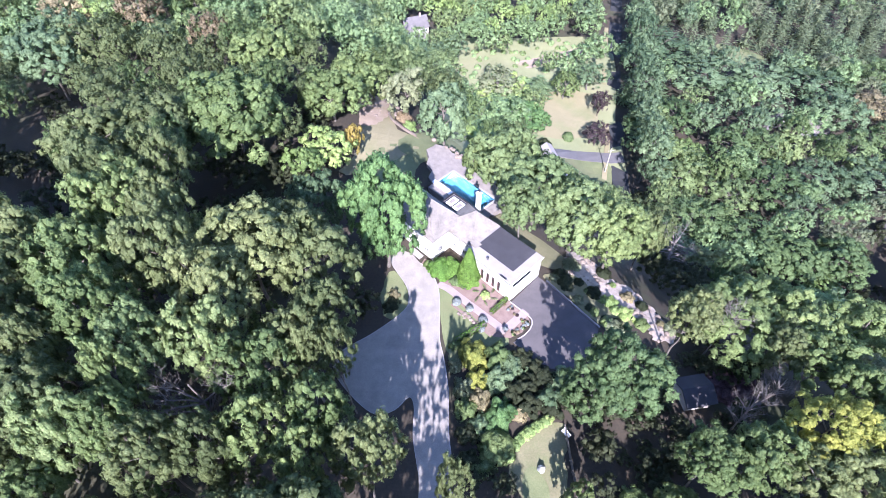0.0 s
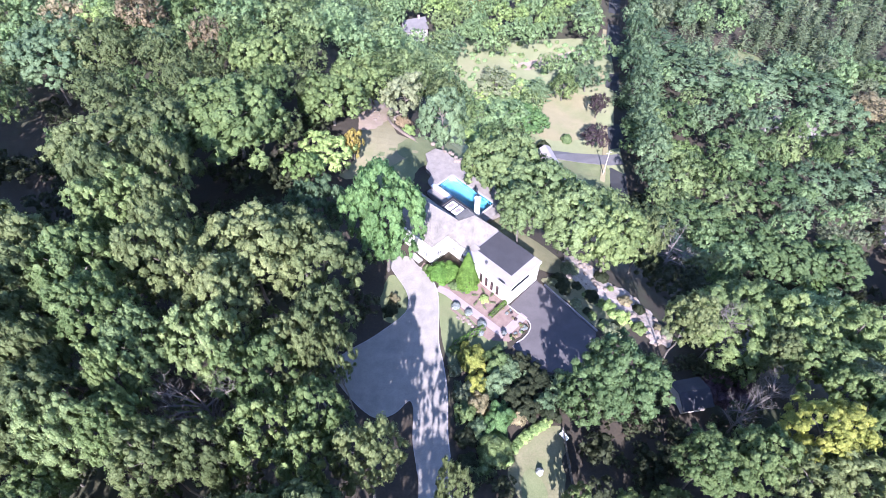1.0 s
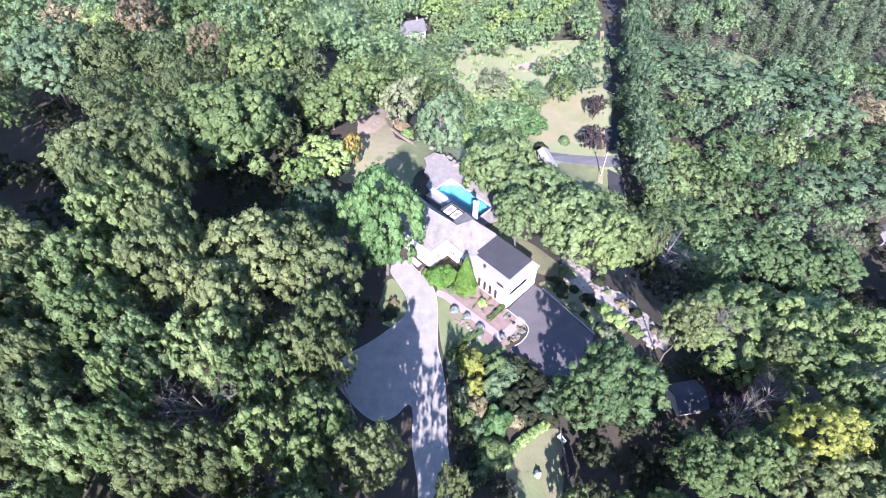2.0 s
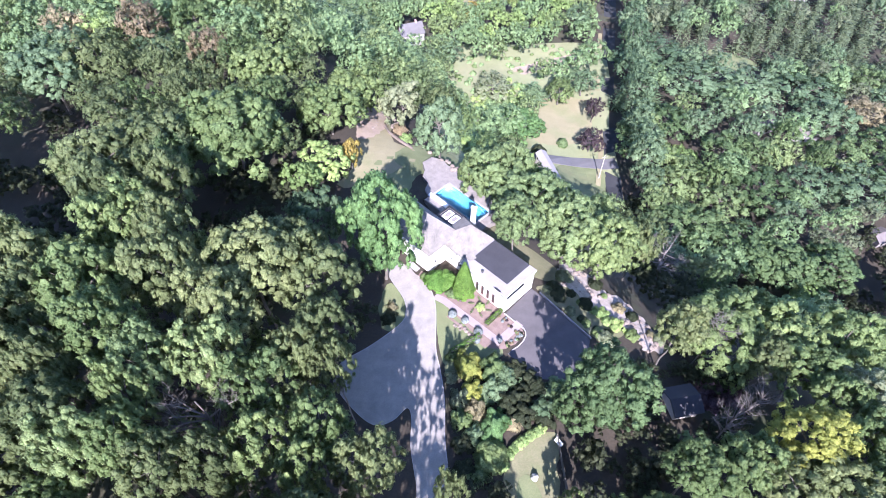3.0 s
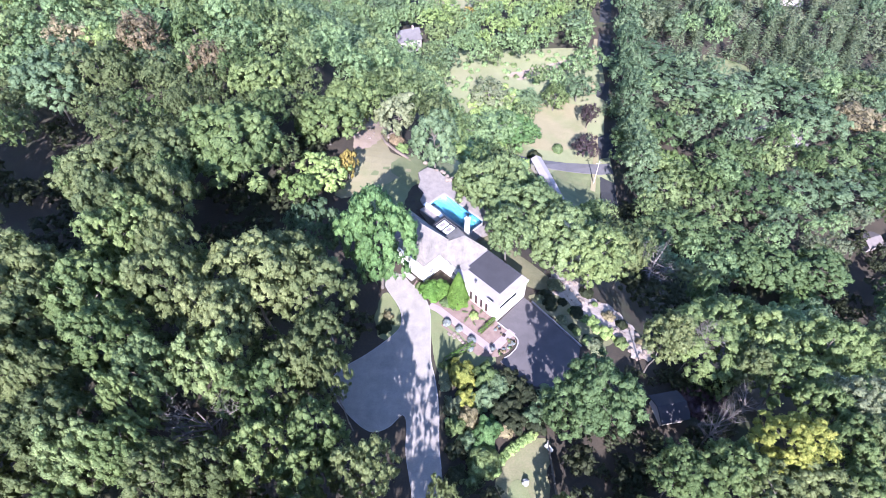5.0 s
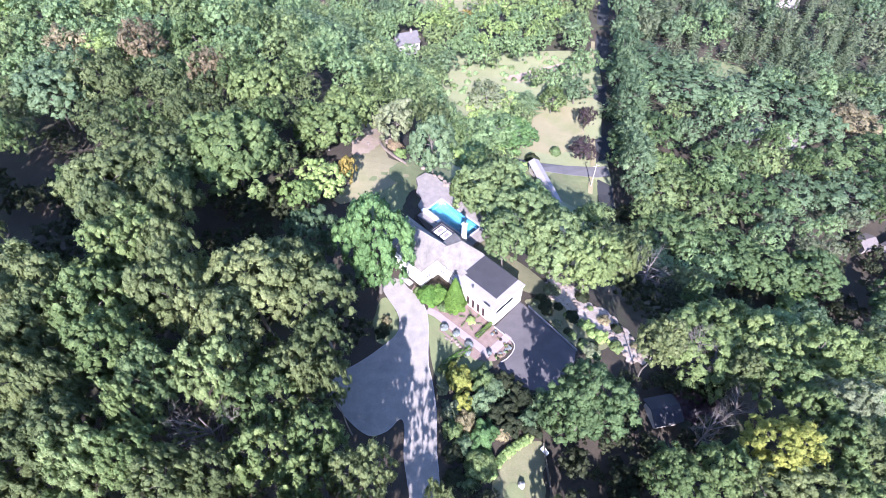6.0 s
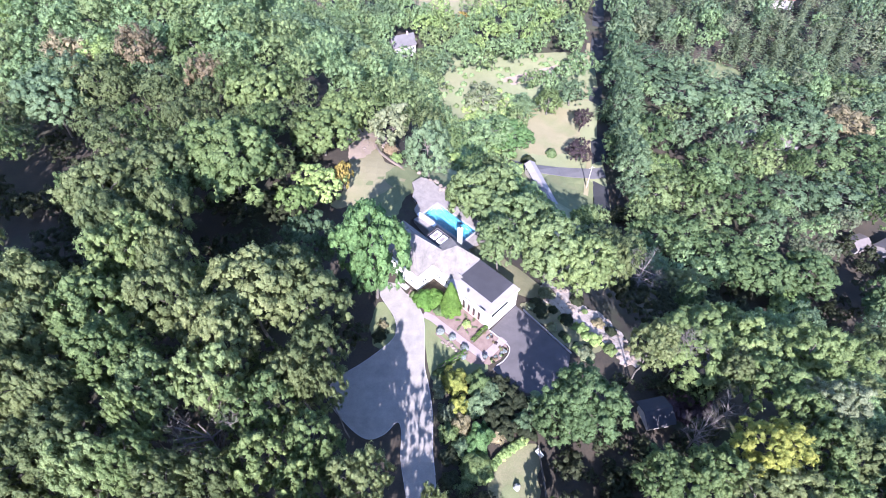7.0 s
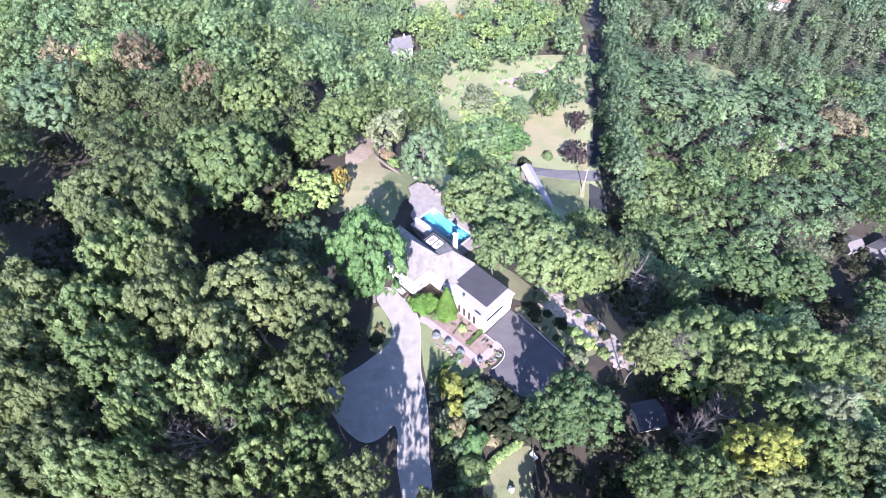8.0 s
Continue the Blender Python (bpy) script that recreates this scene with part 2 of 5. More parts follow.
def ground_z(x, y):
    """The hill: level round the house, rising to the west, falling to the valley in the north-east."""
    fall = -70 * step_up(50, 160, 0.75 * x + 0.66 * y)
    hill = 7 * math.exp(-((x + 48) ** 2 + (y - 35) ** 2) / 3528) * step_up(18, 38, -x)
    rough = noise.noise(Vector((x * 0.05, y * 0.05, 0))) * 0.8 * step_up(22, 40, math.hypot(x - 3, (y - 58) * 0.7))
    pit = -5 * step_up(0, 4, 8 - math.hypot(x - 5, y - 82.5)) if y > 70 else 0
    return fall + hill + rough + pit


def inside(x, y, poly):
    c, n = False, len(poly)
    for i in range(n):
        (x0, y0), (x1, y1) = poly[i], poly[i - 1]
        if (y0 > y) != (y1 > y) and x < (x1 - x0) * (y - y0) / (y1 - y0) + x0:
            c = not c
    return c


# ---- ground ----
def spread_lines(a, b, step, far):
    mid = list(np.arange(a, b + 0.1, step))
    out, d = [], step
    while d < far:
        d *= 1.5
        out.append(d)
    return [a - v for v in out[::-1]] + mid + [b + v for v in out]


def build_ground():
    xs, ys = spread_lines(-160, 260, 3.0, 2500), spread_lines(-30, 360, 3.0, 2500)
    verts = [(x, y, ground_z(x, y)) for y in ys for x in xs]
    w = len(xs)
    faces = [(j * w + i, j * w + i + 1, (j + 1) * w + i + 1, (j + 1) * w + i) for j in range(len(ys) - 1) for i in range(w - 1)]
    me = bpy.data.meshes.new("ground")
    me.from_pydata(verts, [], faces)
    me.materials.append(FLOOR)
    tagged(new("ground", me), "leaf-strewn woodland floor sloping into the valley", "ground", kind="structure")


build_ground()


def patch(name, pts, material, label, lift=0.12, cell=2.5, category="lawn", ragged=0.5):
    """A thin sheet that lies on the ground inside an outline."""
    edge = []
    for x, y in curve_through(pts, 7):
        edge.append((x + ragged * noise.noise(Vector((x * 0.6, y * 0.6, 5.0))), y + ragged * noise.noise(Vector((x * 0.6, y * 0.6, 9.0)))))
    bm = bmesh.new()
    bm.faces.new([bm.verts.new((x, y, 0)) for x, y in edge])
    xs, ys = [p[0] for p in edge], [p[1] for p in edge]
    for axis, lo, hi in ((0, min(xs), max(xs)), (1, min(ys), max(ys))):
        k = math.floor(lo / cell) + 1
        while k * cell < hi:
            co = (k * cell, 0, 0) if axis == 0 else (0, k * cell, 0)
            no = (1, 0, 0) if axis == 0 else (0, 1, 0)
            bmesh.ops.bisect_plane(bm, geom=list(bm.verts) + list(bm.edges) + list(bm.faces), plane_co=co, plane_no=no)
            k += 1
    bmesh.ops.triangulate(bm, faces=[f for f in bm.faces if len(f.verts) > 4])
    for v in bm.verts:
        v.co.z = ground_z(v.co.x, v.co.y) + lift
    me = mesh_of(name, bm, material)
    ob = new(name, me)
    return tagged(ob, label, category, kind="structure")


# ---- lawns, roads and paving ----
patch("lawn_house", [(-0.4, 58.3), (4, 54), (11, 47.6), (5, 44), (2, 41), (0.9, 44), (-0.2, 50)], GRASS, "green front lawn beside the drive", 0.04)
patch("lawn_drive", [(-9.5, 62), (-6.6, 58.6), (-6.3, 54), (-9, 51.4), (-11, 55)], GRASS, "grass edge inside the drive's bend", 0.03)
patch("lawn_south", [(9.4, 26.5), (11.2, 30.5), (13.9, 32.4), (18.2, 33), (17.6, 27.5), (17, 22), (12, 21)], DULL_GRASS, "small dry lawn below the shrubs", 0.05)
patch("lawn_south_green", [(11.5, 26.2), (14, 25.8), (14.5, 21), (11, 20)], GRASS, "greener strip of the small lawn", 0.1)
patch("lawn_north", [(-19.1, 96.3), (-20.2, 115.5), (-18.1, 121.3), (-12.6, 124.4), (-11.3, 107.2), (-5.5, 103.7), (-6.2, 97.4), (-14, 90), (-22, 88)], DRY_GRASS, "dry lawn behind the garden trees", 0.12)
patch("gravel_court", [(-20.6, 121.5), (-17.6, 123.4), (-13.6, 123.2), (-13.4, 115), (-14.6, 108.5), (-18.6, 105), (-20.2, 111)], PINK_GRAVEL, "pinkish bare gravel on the upper lawn", 0.2, 2.5, "gravel", 1.0)
patch("valley_floor", [(2, 100), (-2, 150), (-4, 200), (-3, 262), (30, 268), (80, 268), (84, 240), (76, 200), (74, 170), (66, 118), (40, 92), (20, 88)], MEADOW, "rough grass on the valley slope", 0.06, 3.0)
patch("field", [(40.5, 222), (64.6, 221.2), (71, 214), (67.5, 199), (66, 190), (56, 187), (44, 188), (40, 195), (42, 207)], DRY_GRASS, "mown dry field in the valley", 0.15, 4.0, "field", 1.5)
patch("valley_lawn", [(49.6, 171.6), (66.4, 171.6), (66, 158), (56, 144), (47, 150), (46, 160)], GRASS, "green lawn beside the lane", 0.2, 4.0)
patch("meadow", [(8, 246), (30, 243), (42, 250), (76, 260), (77, 252), (55, 246), (42, 236), (20, 232), (15, 218), (4, 205), (2, 222)], MEADOW, "dry open meadow in the valley", 0.15, 4.0, "field", 3.0)
patch("meadow_track", [(38, 247), (50, 252), (76, 262), (77, 258), (54, 247), (42, 241)], PINK_GRAVEL, "bare track through the meadow", 0.27, 4.0, "track", 2.0)
patch("meadow_north", [(-8, 336), (-5, 318), (10, 312), (42, 318), (44, 340), (20, 350)], DRY_GRASS, "dry meadow far in the valley", 0.15, 5.0, "field")
patch("glade", [(141, 263), (159, 253), (156, 245), (141, 247)], GRASS, "small green glade in the spruce wood", 0.2, 4.0)
patch("lawn_back", [(7, 74.5), (12, 69), (18, 63.5), (24, 63), (22, 68), (14, 76), (10, 78)], DULL_GRASS, "rough dry grass behind the garage wing", 0.2, 2.0)
patch("lawn_patio", [(-18, 84), (-15, 96), (-7, 101), (-1, 103), (1, 99), (-5, 92), (-8, 84)], GRASS, "shaded grass beside the patio", 0.1)
BANK = [(23.6, 67.9), (28.5, 68.2), (31.5, 63), (35.9, 59.6), (38.4, 54.6), (39.9, 49.6), (36.2, 47.5), (32.8, 52.9), (28.5, 55.1), (26.2, 59.9), (23.1, 62.5)]
STRIP = [(18.2, 60.9), (23.1, 62.5), (26.2, 59.9), (28.5, 55.1), (32.4, 51.5), (28.5, 48.5), (26.8, 50.2), (22.5, 55.6)]
patch("bank", BANK, BARE_EARTH, "bare stony bank beside the parking place", 0.15, 1.5, "bank", 1.3)
patch("lawn_upper", [(-10, 97), (-7, 106), (2, 109), (7, 100), (1, 93)], GRASS, "shaded grass above the patio", 0.14)
patch("bank_grass", STRIP, DULL_GRASS, "rough grass between the parking place and the bank", 0.1, 2.0, "grass", 0.6)

DRIVE_EDGE = [(-10.2, 66.6), (-9.4, 63.4), (-6.6, 58.6), (-6.0, 55.6), (-6.9, 53.0), (-11.7, 48.7), (-16.6, 45.2), (-17.4, 41.9), (-14.2, 37.6), (-10.4, 34.6), (-7.4, 35.2), (-5.2, 37.3), (-4.4, 35.5), (-4.4, 31), (-3.4, 25), (-3.0, 18), (1.8, 18), (1.4, 26), (0.8, 32), (0.8, 38.5), (0.1, 44), (-0.6, 48), (-0.7, 56.8), (-2.0, 61.0), (-4.6, 64.2), (-6.4, 66.3)]
tagged(part("drive", prism(curve_through(DRIVE_EDGE, 5), -0.3, 0.06), DRIVE), "pale paved drive widening into a turning place", "drive", kind="structure")
LOT_EDGE = [(11.9, 55.0), (17.2, 60.6), (19.4, 58.2), (26.2, 49.6), (25, 45.6), (20.5, 41.4), (16.2, 42.4), (11.6, 46.9), (12.6, 47.7), (14.2, 48.7), (15.2, 50.6), (14.9, 51.9)]
tagged(part("parking_place", prism(LOT_EDGE, -0.35, 0.05), LOT), "grey asphalt parking place beside the garage wing", "parking", kind="structure")
tagged(part("lane", ribbon([(34, 176), (41, 175.6), (55, 175.2), (69, 174.4), (74, 175)], 6.2, -71.5, lambda x, y: ground_z(x, y) + 0.3), ROAD), "grey asphalt lane through the valley", "road", kind="structure")
# the road's shade is in its material colour
tagged(part("road", ribbon([(66, 140), (70, 161), (74, 186), (81.5, 232), (92, 280), (103, 330), (118, 400)], 6.4, -71.5, lambda x, y: ground_z(x, y) + 0.24), SHADED_ROAD), "asphalt road between the woods, tree shade put into its colour", "road", kind="structure")
tagged(part("road_verge", ribbon([(63.5, 161), (69.8, 186), (76.8, 232), (87.2, 280)], 2.0, -71.5, lambda x, y: ground_z(x, y) + 0.28), DRY_GRASS), "pale grass verge along the road", "verge", kind="structure")


def kerb_line(pts, width=0.16, top=0.14, label="pale stone kerb along the paving"):
    return tagged(part("kerb", ribbon(pts, width, -0.2, top), KERB), label, "kerb", kind="structure")


EDGE = curve_through(DRIVE_EDGE, 5)
kerb_line(EDGE[5 * 17 + 2:5 * 24])
kerb_line(EDGE[5 * 1:5 * 6 + 3], 0.1, 0.1)
kerb_line(EDGE[5 * 6 + 3:5 * 14], 0.08, 0.09)
kerb_line([(11.7, 55.0), (14.9, 51.8)], 0.22, 0.16)
kerb_line([(14.9, 51.8), (15.15, 51.2), (15.1, 50.4), (14.6, 49.4), (13.6, 48.3), (12.4, 47.5)], 0.2, 0.16)
kerb_line([(18.6, 59.6), (20.5, 57.2), (26.4, 49.8)], 0.18, 0.3, "low pale wall along the parking place")

# ---- house ----
O = Vector((11.6, 55.3, 0))
HOUSE = Matrix.Translation(O) @ Matrix.Rotation(radians(-45.6), 4, "Z")


def on_house(u, v):
    """Plan place from metres along the garage wing's front (u) and behind it (v)."""
    p = HOUSE @ Vector((-u, v, 0))
    return (p.x, p.y)


house = new("house")
house.matrix_world = HOUSE
tagged(house, "white stucco country house with pale shingled roofs", "house")


def wall(name, x0, y0, x1, y1, z0, z1, holes=(), thick=0.3, material=STUCCO, parent=None):
    """A wall in house axes from (x0, y0) to (x1, y1), its outer face on the right of that line, with openings (from, to, sill, head) along it."""
    a, b = Vector((x0, y0)), Vector((x1, y1))
    d = (b - a).normalized()
    n = Vector((-d.y, d.x))
    length = (b - a).length
    ss = sorted({0.0, length, *(v for h in holes for v in h[:2])})
    zs = sorted({z0, z1, *(v for h in holes for v in h[2:])})
    bm = bmesh.new()
    corner = {}

    def at(i, j, side):
        if (i, j, side) not in corner:
            p = a + d * ss[i] + n * (thick if side else 0.0)
            corner[i, j, side] = bm.verts.new((p.x, p.y, zs[j]))
        return corner[i, j, side]

    def solid(i, j):
        if not (0 <= i < len(ss) - 1 and 0 <= j < len(zs) - 1):
            return False
        s, z = (ss[i] + ss[i + 1]) / 2, (zs[j] + zs[j + 1]) / 2
        return not any(h[0] < s < h[1] and h[2] < z < h[3] for h in holes)

    for i in range(len(ss) - 1):
        for j in range(len(zs) - 1):
            if not solid(i, j):
                continue
            for side in (0, 1):
                bm.faces.new([at(i, j, side), at(i + 1, j, side), at(i + 1, j + 1, side), at(i, j + 1, side)])
            for di, dj, e in ((-1, 0, ((i, j), (i, j + 1))), (1, 0, ((i + 1, j), (i + 1, j + 1))), (0, -1, ((i, j), (i + 1, j))), (0, 1, ((i, j + 1), (i + 1, j + 1)))):
                if not solid(i + di, j + dj):
                    bm.faces.new([at(*e[0], 0), at(*e[1], 0), at(*e[1], 1), at(*e[0], 1)])
    return part(name, bm, material, parent or house)


def opening(name, x0, y0, x1, y1, hole, columns=2, rows=2, label="", frame_material=TRIM, panel=GLASS):
    """A window or door set into a wall's hole: frame, bars and a pane behind them."""
    a, b = Vector((x0, y0)), Vector((x1, y1))
    d = (b - a).normalized()
    n = Vector((-d.y, d.x))
    s0, s1, sill, head = hole

    def slab(sa, sb, za, zb, da, db):
        ps = [a + d * sa + n * da, a + d * sb + n * da, a + d * sb + n * db, a + d * sa + n * db]
        return prism([tuple(p) for p in ps], za, zb)

    f = part(name, slab(s0, s1, head - 0.08, head, 0.06, 0.2), frame_material, house, label)
    part("sill", slab(s0 - 0.05, s1 + 0.05, sill, sill + 0.06, -0.04, 0.2), frame_material, f)
    for i in range(columns + 1):
        c = s0 + (s1 - s0) * i / columns
        part("bar", slab(max(s0, c - 0.04), min(s1, c + 0.04), sill + 0.06, head - 0.08, 0.07, 0.19), frame_material, f)
    for i in range(1, rows):
        c = sill + (head - sill) * i / rows
        part("bar", slab(s0, s1, c - 0.025, c + 0.025, 0.09, 0.17), frame_material, f)
    part("pane", slab(s0 + 0.01, s1 - 0.01, sill + 0.02, head - 0.02, 0.12, 0.15), panel, f)
    return f


# garage wing: 10.6 m along its front, 8 m deep
WING_TOP = 4.9
front = (-10.6, 0.0, 0.0, 0.0)
FRONT_HOLES = [(3.6, 4.3, 0.3, 2.9), (4.9, 5.6, 0.3, 2.9), (6.2, 6.9, 0.3, 2.9), (7.5, 8.2, 0.3, 2.9)]
wall("front_wall", *front, -0.4, WING_TOP, FRONT_HOLES)
for h in FRONT_HOLES:
    opening("french_door", *front, h, 1, 4, "tall narrow red-brown glazed door", RED_PAINT)
side = (0.0, 0.0, 0.0, 8.0)
SIDE_HOLES = [(0.4, 5.2, 3.5, 4.7), (0.7, 3.3, 0.05, 2.35), (3.9, 6.5, 0.05, 2.35), (7.0, 7.6, 0.9, 2.2)]
wall("side_wall", 0.0, 0.3, 0.0, 8.0, -0.4, 3.4, [(h[0] - 0.3, h[1] - 0.3, h[2], h[3]) for h in SIDE_HOLES[1:]])
wall("side_wall", 0.0, 0.3, 0.0, 8.0, 3.4, WING_TOP, [(0.1, 4.9, 3.5, 4.7)])
opening("window", *side, SIDE_HOLES[0], 3, 1, "long dark band of windows", DARK_METAL)
for h in SIDE_HOLES[1:3]:
    opening("garage_door", *side, h, 4, 4, "white panelled garage door", TRIM, TRIM)
opening("window", *side, SIDE_HOLES[3], 2, 2, "small window")
wall("back_wall", 0.0, 8.0, -10.6, 8.0, -3.0, WING_TOP)
roof = part("roof", block(-10.75, -0.3, WING_TOP, 0.12, 8.25, WING_TOP + 0.22, soft=0.03), GRAVEL_ROOF, house, "flat roof with a pale border")
part("hatch", block(-2.6, -0.26, WING_TOP + 0.22, -1.2, 0.06, WING_TOP + 0.38, soft=0.03), DARK_METAL, roof, "small dark roof hatch")
part("membrane", block(-9.9, 2.0, WING_TOP + 0.22, -1.5, 8.2, WING_TOP + 0.3, soft=0.02), MEMBRANE, roof, "dark roofing membrane")
part("fascia", block(-10.75, -0.36, WING_TOP - 0.16, 0.18, -0.3, WING_TOP + 0.16), TRIM, roof)
part("fascia", block(0.12, -0.3, WING_TOP - 0.16, 0.18, 8.25, WING_TOP + 0.16), TRIM, roof)
part("gutter", block(-10.7, -0.46, WING_TOP - 0.02, 0.1, -0.365, WING_TOP + 0.1), DARK_METAL, roof, "dark gutter")
vent_bm = rod(bmesh.new(), (-6.4, 0.9, WING_TOP + 0.2), (-6.4, 0.9, WING_TOP + 0.65), 0.16, 0.16, 10)
rod(vent_bm, (-6.4, 0.9, WING_TOP + 0.65), (-6.4, 0.9, WING_TOP + 0.8), 0.26, 0.1, 10)
part("vent", vent_bm, DARK_METAL, roof, "small dark roof vent")


def shingled(name, corners, courses, parent, label=""):
    """A roof slope (four corners: eave left, eave right, top right, top left) with overlapping courses of shingles on a deck."""
    c = [Vector(p) for p in corners]
    nrm = (c[1] - c[0]).cross(c[3] - c[0]).normalized()
    bm = bmesh.new()
    low = [bm.verts.new(p - nrm * 0.14) for p in c]
    top = [bm.verts.new(p) for p in c]
    bm.faces.new(low[::-1])
    bm.faces.new(top)
    for i in range(4):
        bm.faces.new((low[i], low[(i + 1) % 4], top[(i + 1) % 4], top[i]))
    slope = part(name, bm, SHINGLE, parent, label)
    for k in range(courses):
        f0, f1 = k / courses, (k + 1) / courses
        l0, r0 = c[0].lerp(c[3], f0), c[1].lerp(c[2], f0)
        l1, r1 = c[0].lerp(c[3], f1), c[1].lerp(c[2], f1)
        m = bmesh.new()
        vs = [m.verts.new(p) for p in (l0, r0, r1, l1, l0 + nrm * 0.045, r0 + nrm * 0.045, r1 + nrm * 0.012, l1 + nrm * 0.012)]
        for f in ((0, 1, 5, 4), (4, 5, 6, 7), (1, 2, 6, 5), (3, 0, 4, 7), (2, 3, 7, 6)):
            m.faces.new([vs[i] for i in f])
        part("shingle_course", m, SHINGLE, slope)
    return slope


# middle block: steep hipped roof rising to one point beside the chimney
E_MID, P_MID = 5.0, (-14.1, 6.0, 7.8)
MID_HOLES = [(0.8, 1.8, 0.9, 2.4), (3.2, 4.2, 0.9, 2.4), (2.0, 3.0, 3.2, 4.3)]
mf = (-16.0, 1.2, -10.6, 1.2)
wall("front_wall", *mf, -0.4, 2.9, MID_HOLES[:2])
wall("front_wall", *mf, 2.9, E_MID, MID_HOLES[2:])
for h in MID_HOLES:
    opening("window", *mf, h, 2, 3)
wall("side_wall", -10.6, 1.5, -10.6, 8.0, WING_TOP, E_MID)
wall("back_wall", -10.6, 8.0, -18.0, 8.0, -3.0, E_MID)
wall("side_wall", -18.0, 8.0, -18.0, 6.2, -3.0, E_MID)


def tip(p, shift=0.01):
    return (p[0] + shift, p[1], p[2])


MC = [(-18.3, 0.9, E_MID), (-10.25, 0.9, E_MID), (-10.25, 8.4, E_MID), (-18.3, 8.4, E_MID)]
for k, label in enumerate(("grey-pink shingle slope", "sunlit pale shingle slope", "", "")):
    shingled("roof_slope", [MC[k], MC[(k + 1) % 4], tip(P_MID), tip(P_MID, -0.01)] if k in (0, 2) else [MC[k], MC[(k + 1) % 4], (P_MID[0], P_MID[1] + 0.01, P_MID[2]), (P_MID[0], P_MID[1] - 0.01, P_MID[2])], 16, house, label)
for k in (0, 1, 3):
    part("hip_ridge", rod(bmesh.new(), MC[k], P_MID, 0.09, 0.09, 6), SHINGLE, house)
part("cricket", prism([(-10.9, 2.6), (-9.3, 2.6), (-9.6, 1.2), (-10.9, 1.2)], WING_TOP + 0.2, lambda x, y: WING_TOP + 0.3 + (-9.3 - x) * 0.25), SHINGLE, house)
part("gutter", block(-16.0, 0.72, E_MID - 0.14, -10.25, 0.84, E_MID - 0.02), SHINGLE, house)

# left block: hipped roof
E_LEFT, P_LEFT = 5.9, (-21.7, 1.6, 8.7)
X0, X1, Y0, Y1 = -27.7, -15.7, -3.6, 4.0
lf = (X0 + 0.3, Y0 + 0.3, X1 - 0.3, Y0 + 0.3)
LEFT_HOLES = [(2.4, 3.4, 3.4, 4.8), (5.6, 6.6, 3.4, 4.8), (8.6, 9.6, 3.4, 4.8), (6.6, 7.8, 0.1, 2.4), (9.2, 10.2, 0.9, 2.4), (2.4, 3.4, 0.9, 2.4)]
wall("front_wall", *lf, -0.4, 2.9, LEFT_HOLES[3:])
wall("front_wall", *lf, 2.9, E_LEFT, LEFT_HOLES[:3])
for h in LEFT_HOLES:
    opening("window" if h[2] > 0.5 else "front_door", *lf, h, 2, 3)
lr = (X1 - 0.3, Y0 + 0.6, X1 - 0.3, Y1 - 0.3)
wall("side_wall", *lr, -0.4, E_LEFT, [(1.2, 2.3, 0.8, 2.4)])
opening("window", *lr, (1.2, 2.3, 0.8, 2.4), 2, 3)
wall("back_wall", X1 - 0.6, Y1 - 0.3, X0 + 0.6, Y1 - 0.3, -3.0, E_LEFT)
wall("side_wall", X0 + 0.3, Y1 - 0.3, X0 + 0.3, Y0 + 0.6, -0.4, E_LEFT)
LC = [(X0 - 0.3, Y0 - 0.3, E_LEFT), (X1 + 0.3, Y0 - 0.3, E_LEFT), (X1 + 0.3, Y1 + 0.3, E_LEFT), (X0 - 0.3, Y1 + 0.3, E_LEFT)]
for k, label in enumerate(("sunlit pale shingle slope", "grey-pink shingle slope", "", "")):
    shingled("roof_slope", [LC[k], LC[(k + 1) % 4], tip(P_LEFT), tip(P_LEFT, -0.01)] if k in (0, 2) else [LC[k], LC[(k + 1) % 4], (P_LEFT[0], P_LEFT[1] + 0.01, P_LEFT[2]), (P_LEFT[0], P_LEFT[1] - 0.01, P_LEFT[2])], 22, house, label)
for k in range(4):
    part("hip_ridge", rod(bmesh.new(), LC[k], P_LEFT, 0.1, 0.1, 6), SHINGLE, house)
part("gutter", block(X1 + 0.3, Y0 - 0.3, E_LEFT - 0.14, X1 + 0.42, 1.0, E_LEFT - 0.02), SHINGLE, house)
part("gutter", block(X0, Y0 - 0.42, E_LEFT - 0.14, X1 + 0.3, Y0 - 0.3, E_LEFT - 0.02), TRIM, house)
part("downpipe", rod(bmesh.new(), (X1 - 0.2, Y0 + 0.2, 0), (X1 - 0.2, Y0 + 0.2, E_LEFT - 0.1), 0.06, 0.06, 8), TRIM, house)

# flat-roofed sun room with two roof lights
ZT = 4.1
wall("back_wall", -18.0, 8.8, -22.5, 8.8, -3.0, ZT)
wall("side_wall", -22.5, 8.8, -22.5, 3.8, -3.0, ZT)
deck = part("flat_roof", block(-22.7, 3.8, ZT, -18.02, 9.0, ZT + 0.15, soft=0.02), GRAVEL_ROOF, house, "flat pale roof over the sun room")
for y0, y1 in ((3.8, 4.0), (8.8, 9.0)):
    part("parapet", block(-22.7, y0, ZT + 0.15, -18.02, y1, ZT + 0.5), DARK_METAL, deck)
for x0, x1 in ((-22.7, -22.5), (-18.22, -18.02)):
    part("parapet", block(x0, 4.0, ZT + 0.15, x1, 8.8, ZT + 0.5), DARK_METAL, deck)
part("membrane", block(-22.4, 4.1, ZT + 0.15, -18.3, 8.7, ZT + 0.19), MEMBRANE, deck)
